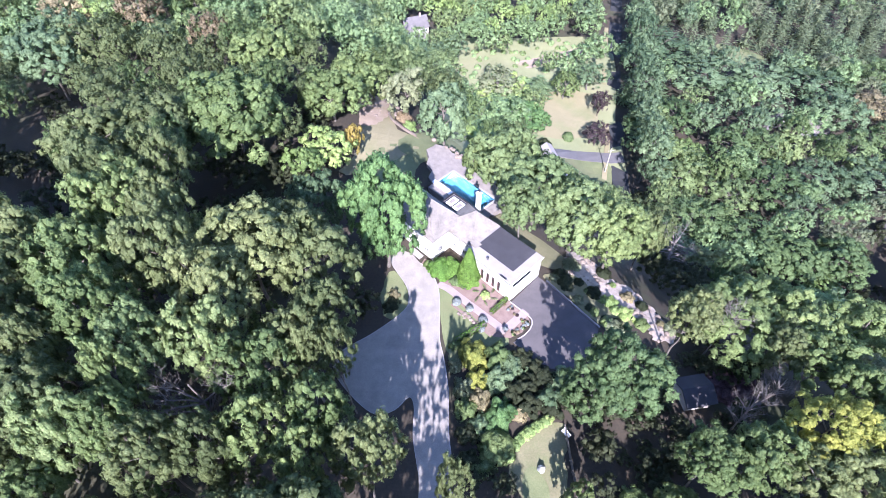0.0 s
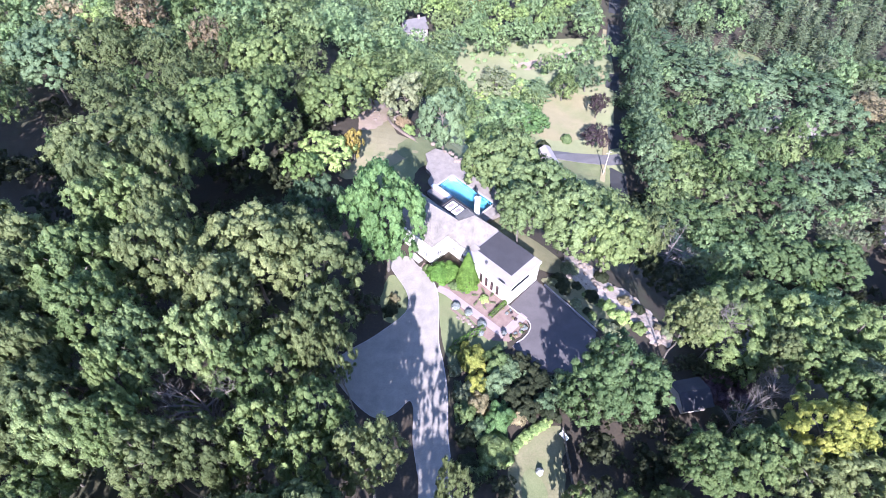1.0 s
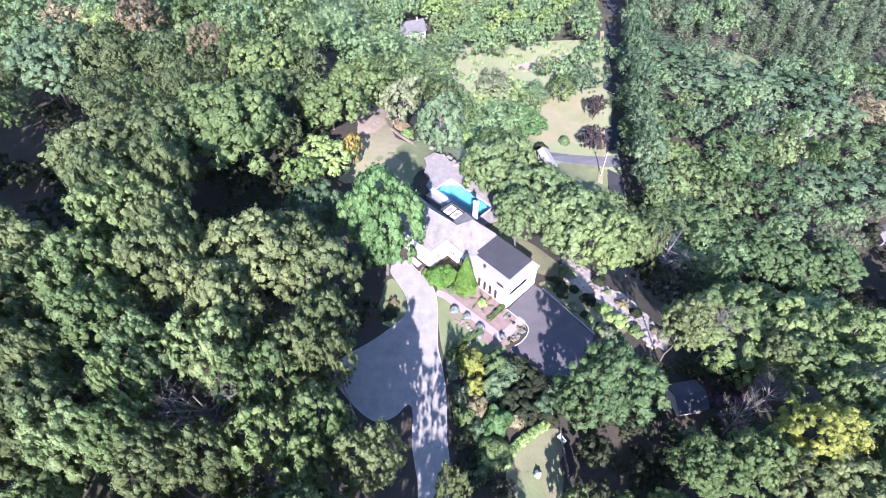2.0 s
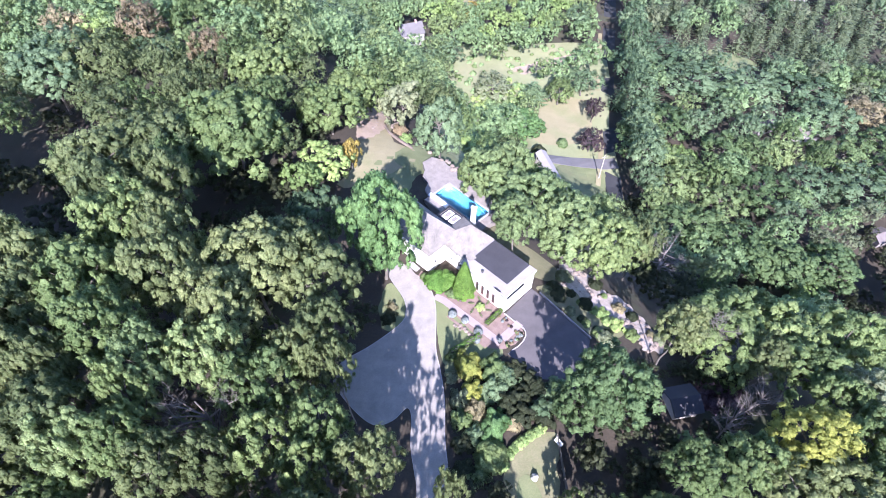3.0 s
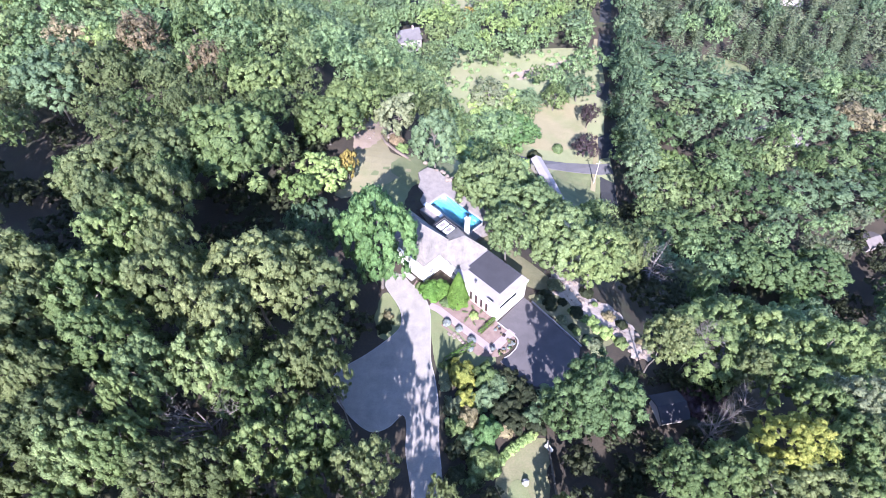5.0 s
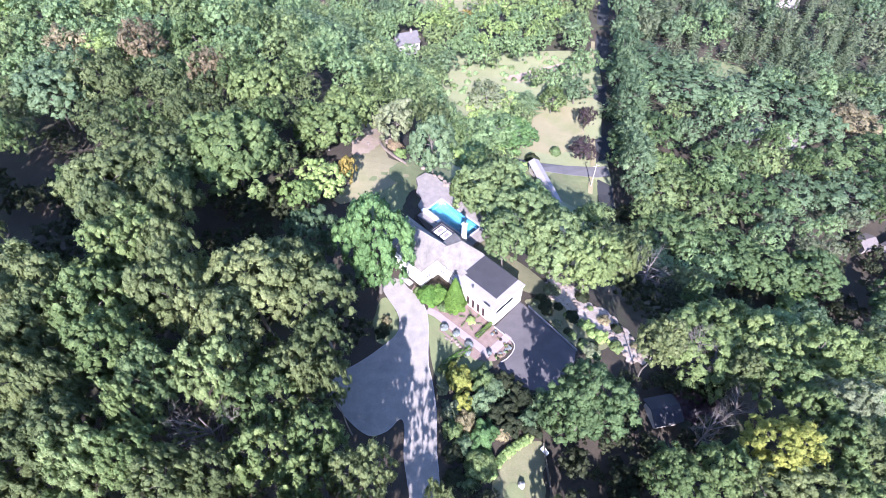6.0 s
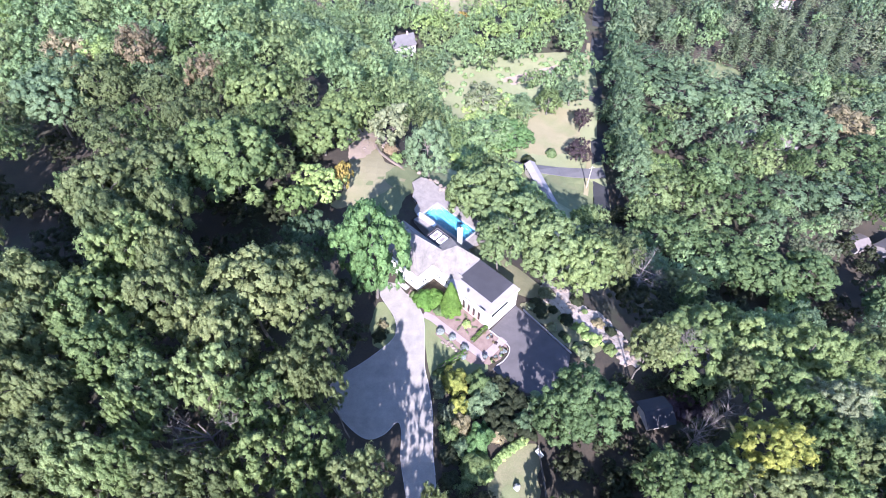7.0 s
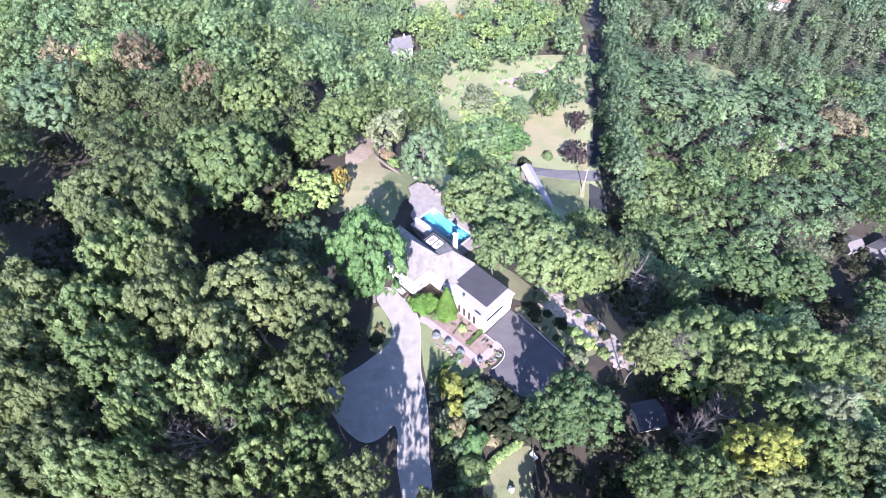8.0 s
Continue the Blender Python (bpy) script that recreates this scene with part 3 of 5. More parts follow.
for x in (-21.9, -20.1):
    light = part("roof_light", block(x, 5.9, ZT + 0.19, x + 1.4, 8.2, ZT + 0.4, soft=0.04), TRIM, deck, "white framed roof light")
    part("pane", block(x + 0.3, 6.4, ZT + 0.4, x + 1.1, 7.7, ZT + 0.44), PATIO, light)

# chimney
ch = part("chimney", block(-16.5, 8.42, -1.0, -15.75, 9.2, 8.9, soft=0.03), STUCCO, house, "white stuccoed chimney")
part("cap", block(-16.6, 8.32, 8.9, -15.65, 9.3, 9.04, soft=0.03), TRIM, ch)
part("flue", rod(bmesh.new(), (-16.1, 8.9, 9.36), (-16.1, 8.9, 9.7), 0.22, 0.2, 10), DARK_METAL, ch)

# ---- pool ----
pool = new("swimming_pool")
pool.matrix_world = HOUSE
tagged(pool, "bright blue rectangular pool beside the house", "pool")
PX0, PX1, PY0, PY1 = -30.4, -18.6, 12.4, 16.7
basin = bmesh.new()
box(basin, PX0 - 0.3, PY0 - 0.3, -2.2, PX1 + 0.3, PY1 + 0.3, -1.8)
for a in ((PX0 - 0.3, PY0 - 0.3, PX0, PY1 + 0.3), (PX1, PY0 - 0.3, PX1 + 0.3, PY1 + 0.3), (PX0, PY0 - 0.3, PX1, PY0), (PX0, PY1, PX1, PY1 + 0.3)):
    box(basin, a[0], a[1], -1.8, a[2], a[3], 0.0)
part("basin", basin, POOL_TILE, pool)
part("water", block(PX0 + 0.005, PY0 + 0.005, -1.79, PX1 - 0.005, PY1 - 0.005, -0.12), WATER, pool).visible_shadow = False
for a in ((PX0 - 0.45, PY0 - 0.45, PX0, PY1 + 0.45), (PX1, PY0 - 0.45, PX1 + 0.45, PY1 + 0.45), (PX0, PY0 - 0.45, PX1, PY0), (PX0, PY1, PX1, PY1 + 0.45)):
    part("coping", block(a[0], a[1], 0.0, a[2], a[3], 0.1, soft=0.02), KERB, pool)
part("bench", block(-31.2, 11.0, 0.0, -25.8, 11.9, 0.45, soft=0.04), TRIM, pool, "long white stone bench")


def patio_block(x0, y0, x1, y1):
    bm = block(x0, y0, -6.0, x1, y1, 0.0)
    ob = part("patio", bm, PATIO)
    ob.matrix_world = HOUSE
    return tagged(ob, "pale stone patio round the pool", "patio", kind="structure")


west_end = part("patio", prism([(-30.85, 11.0), (-30.85, 20.6), (-33, 21.6), (-35, 20.9), (-37, 21.5), (-39.6, 20.4), (-39.8, 17.6), (-37.6, 16.3), (-36.4, 14.4), (-34, 13.8), (-33, 11.8)], -6.0, 0.0), PATIO)
west_end.matrix_world = HOUSE
tagged(west_end, "pale stone patio at the pool's end", "patio", kind="structure")
patio_block(PX0 - 0.45, 9.6, PX1 + 0.45, PY0 - 0.45)
patio_block(PX0 - 0.45, PY1 + 0.45, PX1 + 0.45, 20.6)
patio_block(PX1 + 0.45, 8.1, PX1 + 2.4, 18.4)


# ---- trees ----
def leaf_sprays(points, normals, sizes, rng, fold=0.18, way=None):
    """Corner places of one pointed leaf spray at every point."""
    n = len(points)
    side = rng.normal(size=(n, 3)) if way is None else np.cross(way, normals)
    side -= normals * np.sum(side * normals, axis=1, keepdims=True)
    side /= np.linalg.norm(side, axis=1, keepdims=True) + 1e-9
    along = np.cross(normals, side)
    s = sizes[:, None]
    drop = normals * s * fold
    half = 0.38 if way is None else 0.2
    return np.stack([points - along * s * 0.5 - side * s * half * 0.8, points - along * s * 0.2 + side * s * half * 1.3 - drop, points + along * s * 0.65], axis=1)


def faced(tris, normals):
    """Sprays as corners, faces and normals, turned to face the way of the tuft they grow on."""
    back = np.sum(np.cross(tris[:, 1] - tris[:, 0], tris[:, 2] - tris[:, 0]) * normals, axis=1) < 0
    tris[back] = tris[back][:, ::-1]
    n = len(tris)
    return tris.reshape(-1, 3), np.arange(n * 3).reshape(n, 3), np.repeat(normals, 3, axis=0)


def joined(pieces):
    """Several foliage meshes as one."""
    at, faces = 0, []
    for v, f, _ in pieces:
        faces.append(f + at)
        at += len(v)
    return np.concatenate([p[0] for p in pieces]), np.concatenate(faces), np.concatenate([p[2] for p in pieces])


def placed(piece, turn, stretch, shift):
    v, f, n = piece
    return (v * np.array(stretch)) @ turn.T + np.array(shift), f, n @ turn.T


def mesh_from_sprays(name, piece, material):
    v, f, n = piece
    k = len(f)
    me = bpy.data.meshes.new(name)
    me.vertices.add(len(v))
    me.vertices.foreach_set("co", v.reshape(-1).astype(np.float32))
    me.loops.add(k * 3)
    me.loops.foreach_set("vertex_index", f.reshape(-1).astype(np.int32))
    me.polygons.add(k)
    me.polygons.foreach_set("loop_start", np.arange(0, k * 3, 3, dtype=np.int32))
    me.update(calc_edges=True)
    me.normals_split_custom_set_from_vertices(n.tolist())
    me.materials.append(material)
    return me


def unit(v):
    return v / (np.linalg.norm(v, axis=-1, keepdims=True) + 1e-9)


def ball_of(level):
    bm = bmesh.new()
    bmesh.ops.create_icosphere(bm, subdivisions=max(1, level), radius=1.0)
    if level == 0:
        bm.clear()
        a = [bm.verts.new(p) for p in ((1, 0, 0), (0, 1, 0), (-1, 0, 0), (0, -1, 0), (0, 0, 1), (0, 0, -1))]
        for i in range(4):
            bm.faces.new((a[i], a[(i + 1) % 4], a[4]))
            bm.faces.new((a[(i + 1) % 4], a[i], a[5]))
        bm.verts.index_update()
    v = np.array([p.co[:] for p in bm.verts])
    f = np.array([[p.index for p in q.verts] for q in bm.faces])
    bm.free()
    return v, f


BALLS = [ball_of(0), ball_of(1)]


def clumps(centres, ways, radii, rng, level=1, rough=0.28, squash=0.8, round_off=0.4):
    """Knots of foliage: a small uneven lobe at every centre, open on its inner side."""
    v, f = BALLS[level]
    n, m = len(centres), len(v)
    q = unit(rng.normal(size=(n, 4)))
    w, x, y, z = q.T
    turn = np.stack([1 - 2 * (y * y + z * z), 2 * (x * y - z * w), 2 * (x * z + y * w), 2 * (x * y + z * w), 1 - 2 * (x * x + z * z), 2 * (y * z - x * w), 2 * (x * z - y * w), 2 * (y * z + x * w), 1 - 2 * (x * x + y * y)], axis=1).reshape(n, 3, 3)
    d = np.einsum("nij,mj->nmi", turn, v)
    co = d * (1 + rng.normal(size=(n, m, 1)) * rough)
    along = np.sum(co * ways[:, None, :], axis=2, keepdims=True)
    co = co - along * ways[:, None, :] * (1 - squash)
    nrm = unit(d * (1 - round_off) + ways[:, None, :] * round_off + rng.normal(size=(n, m, 3)) * 0.16 + np.array([0, 0, 0.12]))
    co = centres[:, None, :] + co * radii[:, None, None]
    faces = f[None] + (np.arange(n) * m)[:, None, None]
    outward = np.sum(d[:, f].mean(axis=2) * ways[:, None, :], axis=2) > -0.35
    return co.reshape(-1, 3), faces[outward], nrm.reshape(-1, 3)


def broad_crown(seed, lumps, knots, knot, leaves, leaf, small=1.0, flat=0.95, low=-0.3, level=1, core=0.74):
    """Foliage of a crown of radius 6 round the origin: billows over an uneven dome, each of several knots with leaf sprays on them."""
    rng = np.random.default_rng(seed)
    centres, ways, radii = [], [], []
    wob = rng.uniform(0, 6.28, 4)
    up = np.array([0, 0, 1.0])
    for i in range(lumps):
        z = low + (1 - low) * ((i + 0.5) / lumps) ** 0.8
        a = i * 2.39996 + rng.uniform(-0.5, 0.5)
        rr = math.sqrt(max(0.0, 1 - min(z, 1) ** 2))
        d = np.array([math.cos(a) * rr, math.sin(a) * rr, z])
        reach = 4.6 * (1 + 0.14 * math.sin(2 * a + wob[0]) + 0.1 * math.sin(3 * a + wob[1]) + rng.uniform(-0.17, 0.11))
        c = d * reach * np.array([1, 1, flat])
        lr = rng.uniform(0.95, 1.9) * small
        k = max(2, int(round(knots * (lr / (1.45 * small)) ** 1.7)))
        v = unit(rng.normal(size=(k, 3)) * 0.75 + d * 0.9 + up * 0.3)
        centres.append(c + v * lr * rng.uniform(0.6, 1.1, (k, 1)) * np.array([1, 1, 0.85]))
        ways.append(v)
        radii.append(rng.uniform(0.7, 1.3, k) * knot)
    k = max(4, int(lumps * 0.7))
    v = unit(rng.normal(size=(k, 3)))
    centres.append(v * rng.uniform(1.8, 3.9, (k, 1)))
    ways.append(unit(v + up * 0.5))
    radii.append(rng.uniform(0.9, 1.5, k) * knot)
    centres, ways, radii = np.concatenate(centres), np.concatenate(ways), np.concatenate(radii)
    body = clumps(centres, ways, radii * core, rng, level, 0.28 if level else 0.38, 0.8, 0.35 if level else 0.5)
    n = len(centres)
    w = unit(rng.normal(size=(n, leaves, 3)) + ways[:, None, :] * 0.8)
    p = (centres[:, None, :] + w * radii[:, None, None] * rng.uniform(0.6, 1.2, (n, leaves, 1))).reshape(-1, 3)
    nr = unit(w * 0.8 + rng.normal(size=w.shape) * 0.45 + up * 0.25).reshape(-1, 3)
    out = unit(w * (0.8 if level else 0.6) + ways[:, None, :] * (0.4 if level else 0.7) + up * 0.1).reshape(-1, 3)
    return joined([body, faced(leaf_sprays(p, nr, rng.uniform(0.6, 1.3, n * leaves) * leaf, rng), out)])


def needle_crown(seed, tiers=15, wide=3.0, tall=15.0, per=13, spray=0.8):
    """Sprays of a conifer: whorls of drooping branches from a wide foot to a point."""
    rng = np.random.default_rng(seed)
    pts, nrm, size, ways = [], [], [], []
    for i in range(tiers):
        f = i / tiers
        z = tall * f
        r = wide * (1 - f) ** 0.85 + 0.15
        n = max(5, int(per * (1 - 0.6 * f)))
        for j in range(n):
            a = 6.2832 * (j + rng.uniform(-0.35, 0.35)) / n + i
            reach = r * rng.uniform(0.75, 1.1)
            m = max(2, int(reach / 0.45 / (spray / 0.8)))
            s = np.linspace(0.15, 1, m)
            w = rng.normal(size=m) * 0.1
            pts.append(np.stack([np.cos(a + w) * s * reach, np.sin(a + w) * s * reach, z - 0.35 * s * reach + 0.25 * s * s * reach + rng.normal(size=m) * 0.08], axis=1))
            nrm.append(unit(np.stack([np.full(m, math.cos(a) * 0.4), np.full(m, math.sin(a) * 0.4), np.full(m, 1.0)], axis=1) + rng.normal(size=(m, 3)) * 0.35))
            size.append(rng.uniform(0.75, 1.3, m) * spray)
            ways.append(unit(np.stack([np.cos(a + w * 6), np.sin(a + w * 6), np.full(m, -0.1)], axis=1)))
    n = np.concatenate(nrm)
    return faced(leaf_sprays(np.concatenate(pts), n, np.concatenate(size), rng, 0.25, np.concatenate(ways)), n)


def trunk_mesh(seed, height, radius, limbs, reach, crown_at, material, twigs=0):
    rng = random.Random(seed)
    bm = bmesh.new()
    p, r = Vector((0, 0, -1.0)), radius
    n = 5
    stems = []
    for i in range(n):
        q = Vector((rng.uniform(-0.25, 0.25), rng.uniform(-0.25, 0.25), height * (i + 1) / n))
        rod(bm, p, q, r, r * 0.78, 8)
        p, r = q, r * 0.78
        stems.append((q.copy(), r))
    for k in range(limbs):
        a = k * 2.4 + rng.uniform(-0.4, 0.4)
        z = crown_at + (height - crown_at) * rng.uniform(0, 0.8)
        s = Vector((0, 0, z))
        e = s + Vector((math.cos(a) * reach * rng.uniform(0.6, 1), math.sin(a) * reach * rng.uniform(0.6, 1), reach * rng.uniform(0.3, 0.8)))
        m = s.lerp(e, 0.5) + Vector((0, 0, 0.3))
        lr = radius * 0.42
        rod(bm, s, m, lr, lr * 0.6, 6)
        rod(bm, m, e, lr * 0.6, lr * 0.15, 5)
        for _ in range(twigs):
            b = m.lerp(e, rng.uniform(0, 0.9))
            t = b + Vector((rng.uniform(-1, 1), rng.uniform(-1, 1), rng.uniform(-0.1, 1.2))) * reach * 0.32
            rod(bm, b, t, lr * 0.2, lr * 0.05, 4)
            for _ in range(2):
                c = b.lerp(t, rng.uniform(0.3, 0.9))
                rod(bm, c, c + Vector((rng.uniform(-1, 1), rng.uniform(-1, 1), rng.uniform(0, 1))) * reach * 0.17, lr * 0.1, lr * 0.03, 3)
    return mesh_of("trunk", bm, material)


NEAR = [broad_crown(s, 56, 5.6, 0.6, 15, 0.33, 0.85) for s in (18, 19, 20, 23)]
BROAD = [broad_crown(s, 50, 5, 0.64, 14, 0.38, 0.9) for s in (11, 12, 13, 14)]
MIDDLE = [broad_crown(s, 44, 3.6, 0.78, 12, 0.46, 1.0, level=0, core=0.6) for s in (15, 16, 17)]
FULL = [broad_crown(s, 80, 6.2, 0.53, 15, 0.31, 0.8) for s in (21, 22)]
AIRY = [broad_crown(s, 13, 2.6, 0.5, 14, 0.34, 0.9) for s in (61, 62)]
FIRS = [needle_crown(s) for s in (31, 32)]
TRUNK_BROAD = [trunk_mesh(s, 15.0, 0.34, 9, 4.2, 8.0, BARK) for s in (1, 2)]
TRUNK_FIR = trunk_mesh(3, 15.5, 0.22, 0, 1.0, 5.0, BARK)
BARE_TREE = [trunk_mesh(s, 15.0, 0.32, 20, 5.6, 6.0, PALE_BARK, twigs=14) for s in (5, 6)]
CROWNS = {}


def crown_of(kind, sort, i):
    key = (kind, sort, i)
    if key not in CROWNS:
        CROWNS[key] = mesh_from_sprays("crown", {"near": NEAR, "broad": BROAD, "middle": MIDDLE, "full": FULL, "airy": AIRY, "fir": FIRS}[sort][i], LEAF[kind])
    return CROWNS[key]


# kind: name, label, foliage, form
KINDS = {
    "o": ("oak_tree", "tall oak with dull olive-green foliage", "oak", "broad"),
    "o2": ("oak_tree", "broad oak with dense olive foliage", "olive", "full"),
    # sparse crown, placed out of view to dapple the drive
    "o3": ("oak_tree", "tall thin-crowned oak out of view, placed to dapple the drive", "oak", "airy"),
    "m": ("maple_tree", "tall maple with mid-green foliage", "maple", "broad"),
    "m2": ("maple_tree", "broad maple with fresh green foliage", "bright", "full"),
    "m3": ("maple_tree", "broad maple with dense mid-green foliage", "maple", "full"),
    "m4": ("maple_tree", "broad maple with blue-green foliage beside the parking place", "jade", "full"),
    "m5": ("maple_tree", "maple with cool green foliage on the slope", "jade", "broad"),
    "s": ("maple_tree", "large rounded bright green maple beside the house", "bright", "full"),
    # tree of the far wood, haze carried by its pale leaf colour
    "l": ("hazed_tree", "broadleaf tree with green foliage paled to carry valley haze", "linden", "broad"),
    "b": ("ash_tree", "dark blue-green broadleaf tree", "blue", "broad"),
    "g": ("willow_tree", "broadleaf tree with grey-green foliage", "grey", "broad"),
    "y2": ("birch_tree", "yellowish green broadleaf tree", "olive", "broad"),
    "y1": ("locust_tree", "low tree with lime-yellow foliage", "lime", "broad"),
    "Y": ("yellow_tree", "broadleaf tree turning bright yellow", "yellow", "full"),
    "Y2": ("orange_tree", "small tree turning orange-yellow", "orange", "broad"),
    "rust": ("rusty_tree", "tree with rust-pink autumn foliage", "rust", "broad"),
    "rust2": ("tan_tree", "tree turning tan in early autumn", "tan", "broad"),
    # foliage dark with painted-in shade
    "d": ("dark_tree", "low tree with shade put into its dark foliage", "dusk", "broad"),
    "p": ("copper_beech", "purple-leaved beech beside the field", "purple", "broad"),
    "f": ("fir_tree", "tall pale green fir", "fir", "fir"),
    "f2": ("pine_tree", "wide green pine beside the field", "fir", "fir"),
    "c": ("spruce_tree", "grey-green spruce in a dense wood", "spruce", "fir"),
    "dead": ("bare_tree", "leafless grey tree among the oaks", "", "bare"),
    "bare": ("bare_tree", "thin leafless tree on the slope", "", "bare"),
}
PLANTED = []
tree_dice = random.Random(7)


def plant(kind, x, y, r, h, group="woodland trees"):
    name, label, leaves, form = KINDS[kind]
    PLANTED.append((x, y, r))
    tree = new(name)
    z = ground_z(x, y)
    tree.matrix_world = pose(x, y, z, tree_dice.uniform(-3, 3), tree_dice.uniform(-3, 3), tree_dice.uniform(0, 360))
    tagged(tree, label, "tree", group)
    if form == "bare":
        t = new("trunk", tree_dice.choice(BARE_TREE))
        t.parent, t.scale = tree, (r / 5.6, r / 5.6, h / 20)
        return tree
    if form == "fir":
        c = new("crown", crown_of(leaves, form, tree_dice.randrange(2)))
        c.parent, c.scale, c.location = tree, (r / 3, r / 3, h / 16), (0, 0, h * 0.08)
        t = new("trunk", TRUNK_FIR)
        t.parent, t.scale = tree, (h / 16, h / 16, h / 16)
        return tree
    if y < 13 and form == "broad":
        form = "middle"
    if form == "broad" and y > 118:
        form = "middle"
    if form == "broad" and r > 6.8 and y < 118:
        form = "full"
    if form == "broad" and y < 54 and abs(x) < 56:
        form = "near"
    k = {"near": 4, "broad": 4, "middle": 3, "full": 2, "airy": 2}[form]
    tall = 0.48 * h if kind == "s" or h < 13.5 or (h < 16.9 and x < 40 and y < 125) else min(0.42 * h, max(0.3 * h, r * 1.05))
    c = new("crown", crown_of(leaves, form, tree_dice.randrange(k)))
    c.parent, c.scale, c.location = tree, (r / 5.9, r / 5.9, tall / 5.9), (0, 0, h - tall)
    t = new("trunk", tree_dice.choice(TRUNK_BROAD))
    t.parent, t.scale = tree, (r / 6.5, r / 6.5, (h - 0.55 * tall) / 15)
    return tree


WEST_WOOD = {
    "o": [(-57.7, 72.6, 6.5, 22.0), (-51.4, 78.3, 7.6, 22.0), (-51.0, 59.8, 4.6, 26), (-55.5, 46.1, 4.3, 26), (-57.3, 42.5, 4.4, 26), (-26.9, 49.1, 6.6, 26), (-17.1, 48.3, 5.2, 26), (-29.3, 40.4, 4.9, 26), (-36.4, 44.6, 4.5, 26), (-37.0, 52.1, 3.7, 26), (-50.5, 39.0, 4.1, 26), (-17.6, 35.7, 3.9, 26)],
    "m": [(-39.6, 84.4, 9.0, 22.0), (-46.3, 55.5, 4.9, 26), (-45.3, 41.6, 4.8, 26), (-41.4, 36.3, 4.2, 26), (-21.9, 31.0, 4.3, 26)],
    "y2": [(-34.2, 32.5, 3.4, 26), (-28.9, 33.5, 3.7, 26)],
}
SOUTH_WOOD = {
    "m": [(-19.6, 24.2, 3.7, 26), (-34.2, 23.3, 3.1, 26), (-14.1, 27.5, 3.6, 26), (-35.2, 27.8, 2.5, 26), (-14.8, 21.6, 2.9, 26)],
    "o": [(-40.9, 24.9, 4.2, 26), (-49.6, 30.8, 3.8, 26), (-46.3, 22.6, 3.7, 26), (-29.8, 20.6, 3.4, 26), (-44.6, 31.1, 2.9, 26), (-9.0, 21.5, 3.5, 26), (-15.7, 40.3, 3.8, 26), (-24.7, 22.1, 3.0, 26), (-54.7, 35.7, 3.0, 26), (-13.0, 34.8, 2.4, 26)],
    "y2": [(-37.5, 20.9, 3.0, 26)],
    "dead": [(-27.2, 26.8, 4.4, 29)],
}
BOTTOM_WOOD = {
    "o": [(-5.9, 20.9, 2.7, 25), (-8.9, 19.1, 2.6, 25), (-13.5, 20.9, 3.0, 25), (1.0, 18.5, 1.8, 25), (-12.4, 27.5, 2.0, 25), (-26.0, 18.5, 2.7, 25), (-33.8, 20.8, 2.6, 25), (-44.0, 21.6, 2.9, 25)],
    "m": [(-14.0, 34.3, 2.5, 25), (-20.4, 20.9, 2.8, 25), (-29.5, 22.0, 2.7, 25), (17.3, 21.0, 2.2, 9.0), (24.5, 19.8, 2.6, 9.0), (30.1, 19.8, 3.0, 9.0)],
    "y2": [(-38.2, 17.2, 2.8, 25)],
}
HOUSE_TREES = {
    "s": [(-10.0, 63.0, 6.3, 25.0)],
    "b": [(-22.5, 69.0, 5.0, 16)],
}
POOL_TREES = {
    "o2": [(12.4, 84.9, 6.8, 17), (18.2, 76.2, 7.5, 17), (24.2, 69.2, 7.2, 17), (13.8, 67.2, 4.6, 17)],
    "m3": [(30.2, 64.7, 6.3, 17)],
    "m": [(6.3, 86.5, 2.4, 17)],
}
EAST_WOOD = {
    # second, lower maple is added, hidden under the first, to shade the parking place
    "m4": [(22.3, 33.6, 4.8, 24.0), (21.8, 35.0, 4.6, 14.5)],
    "m": [(45.9, 47.8, 7.3, 15), (56.4, 48.0, 6.4, 17), (56.7, 40.2, 5.2, 17), (32.4, 23.5, 4.0, 17), (39.2, 24.5, 4.0, 17), (58.5, 28.5, 3.8, 17), (69.3, 48.2, 5.3, 23.0), (56.7, 54.3, 4.9, 17), (93.7, 58.4, 4.8, 25.0), (57.6, 34.1, 3.6, 17)],
    "y2": [(71.9, 43.9, 6.0, 17)],
    "Y": [(47.1, 26.9, 4.6, 19)],
    "o": [(62.5, 27.6, 4.9, 17), (123.2, 72.1, 8.7, 25.0), (82.8, 43.2, 5.2, 17)],
    "b": [(66.2, 23.9, 3.3, 17)],
    "bare": [(43.6, 46.0, 2.6, 18.5), (41.3, 31.0, 3.0, 17), (45.9, 34.9, 2.6, 17)],
}
EAST_SLOPE = {
    "y2": [(87.1, 150.2, 9.3, 16), (103.2, 142.3, 9.6, 16)],
    "m5": [(77.7, 125.1, 9.4, 16), (91.6, 129.3, 8.7, 16), (99.2, 121.2, 10.5, 16), (121.0, 149.4, 11.5, 16), (128.7, 112.0, 9.7, 16), (115.5, 113.3, 9.3, 16), (101.9, 113.5, 7.8, 16), (174.6, 154.6, 10.6, 16), (53.6, 64.3, 2.7, 16), (146.0, 97.2, 6.5, 16), (149.5, 102.3, 5.6, 16)],
    "b": [(139.8, 152.2, 9.9, 16), (158.3, 148.7, 11.5, 16), (124.0, 134.7, 6.3, 16)],
    "y1": [(120.6, 102.2, 7.2, 10)],
    "bare": [(47.7, 73.8, 5.4, 16)],
    "o": [(67.8, 85.7, 6.4, 12)],
}
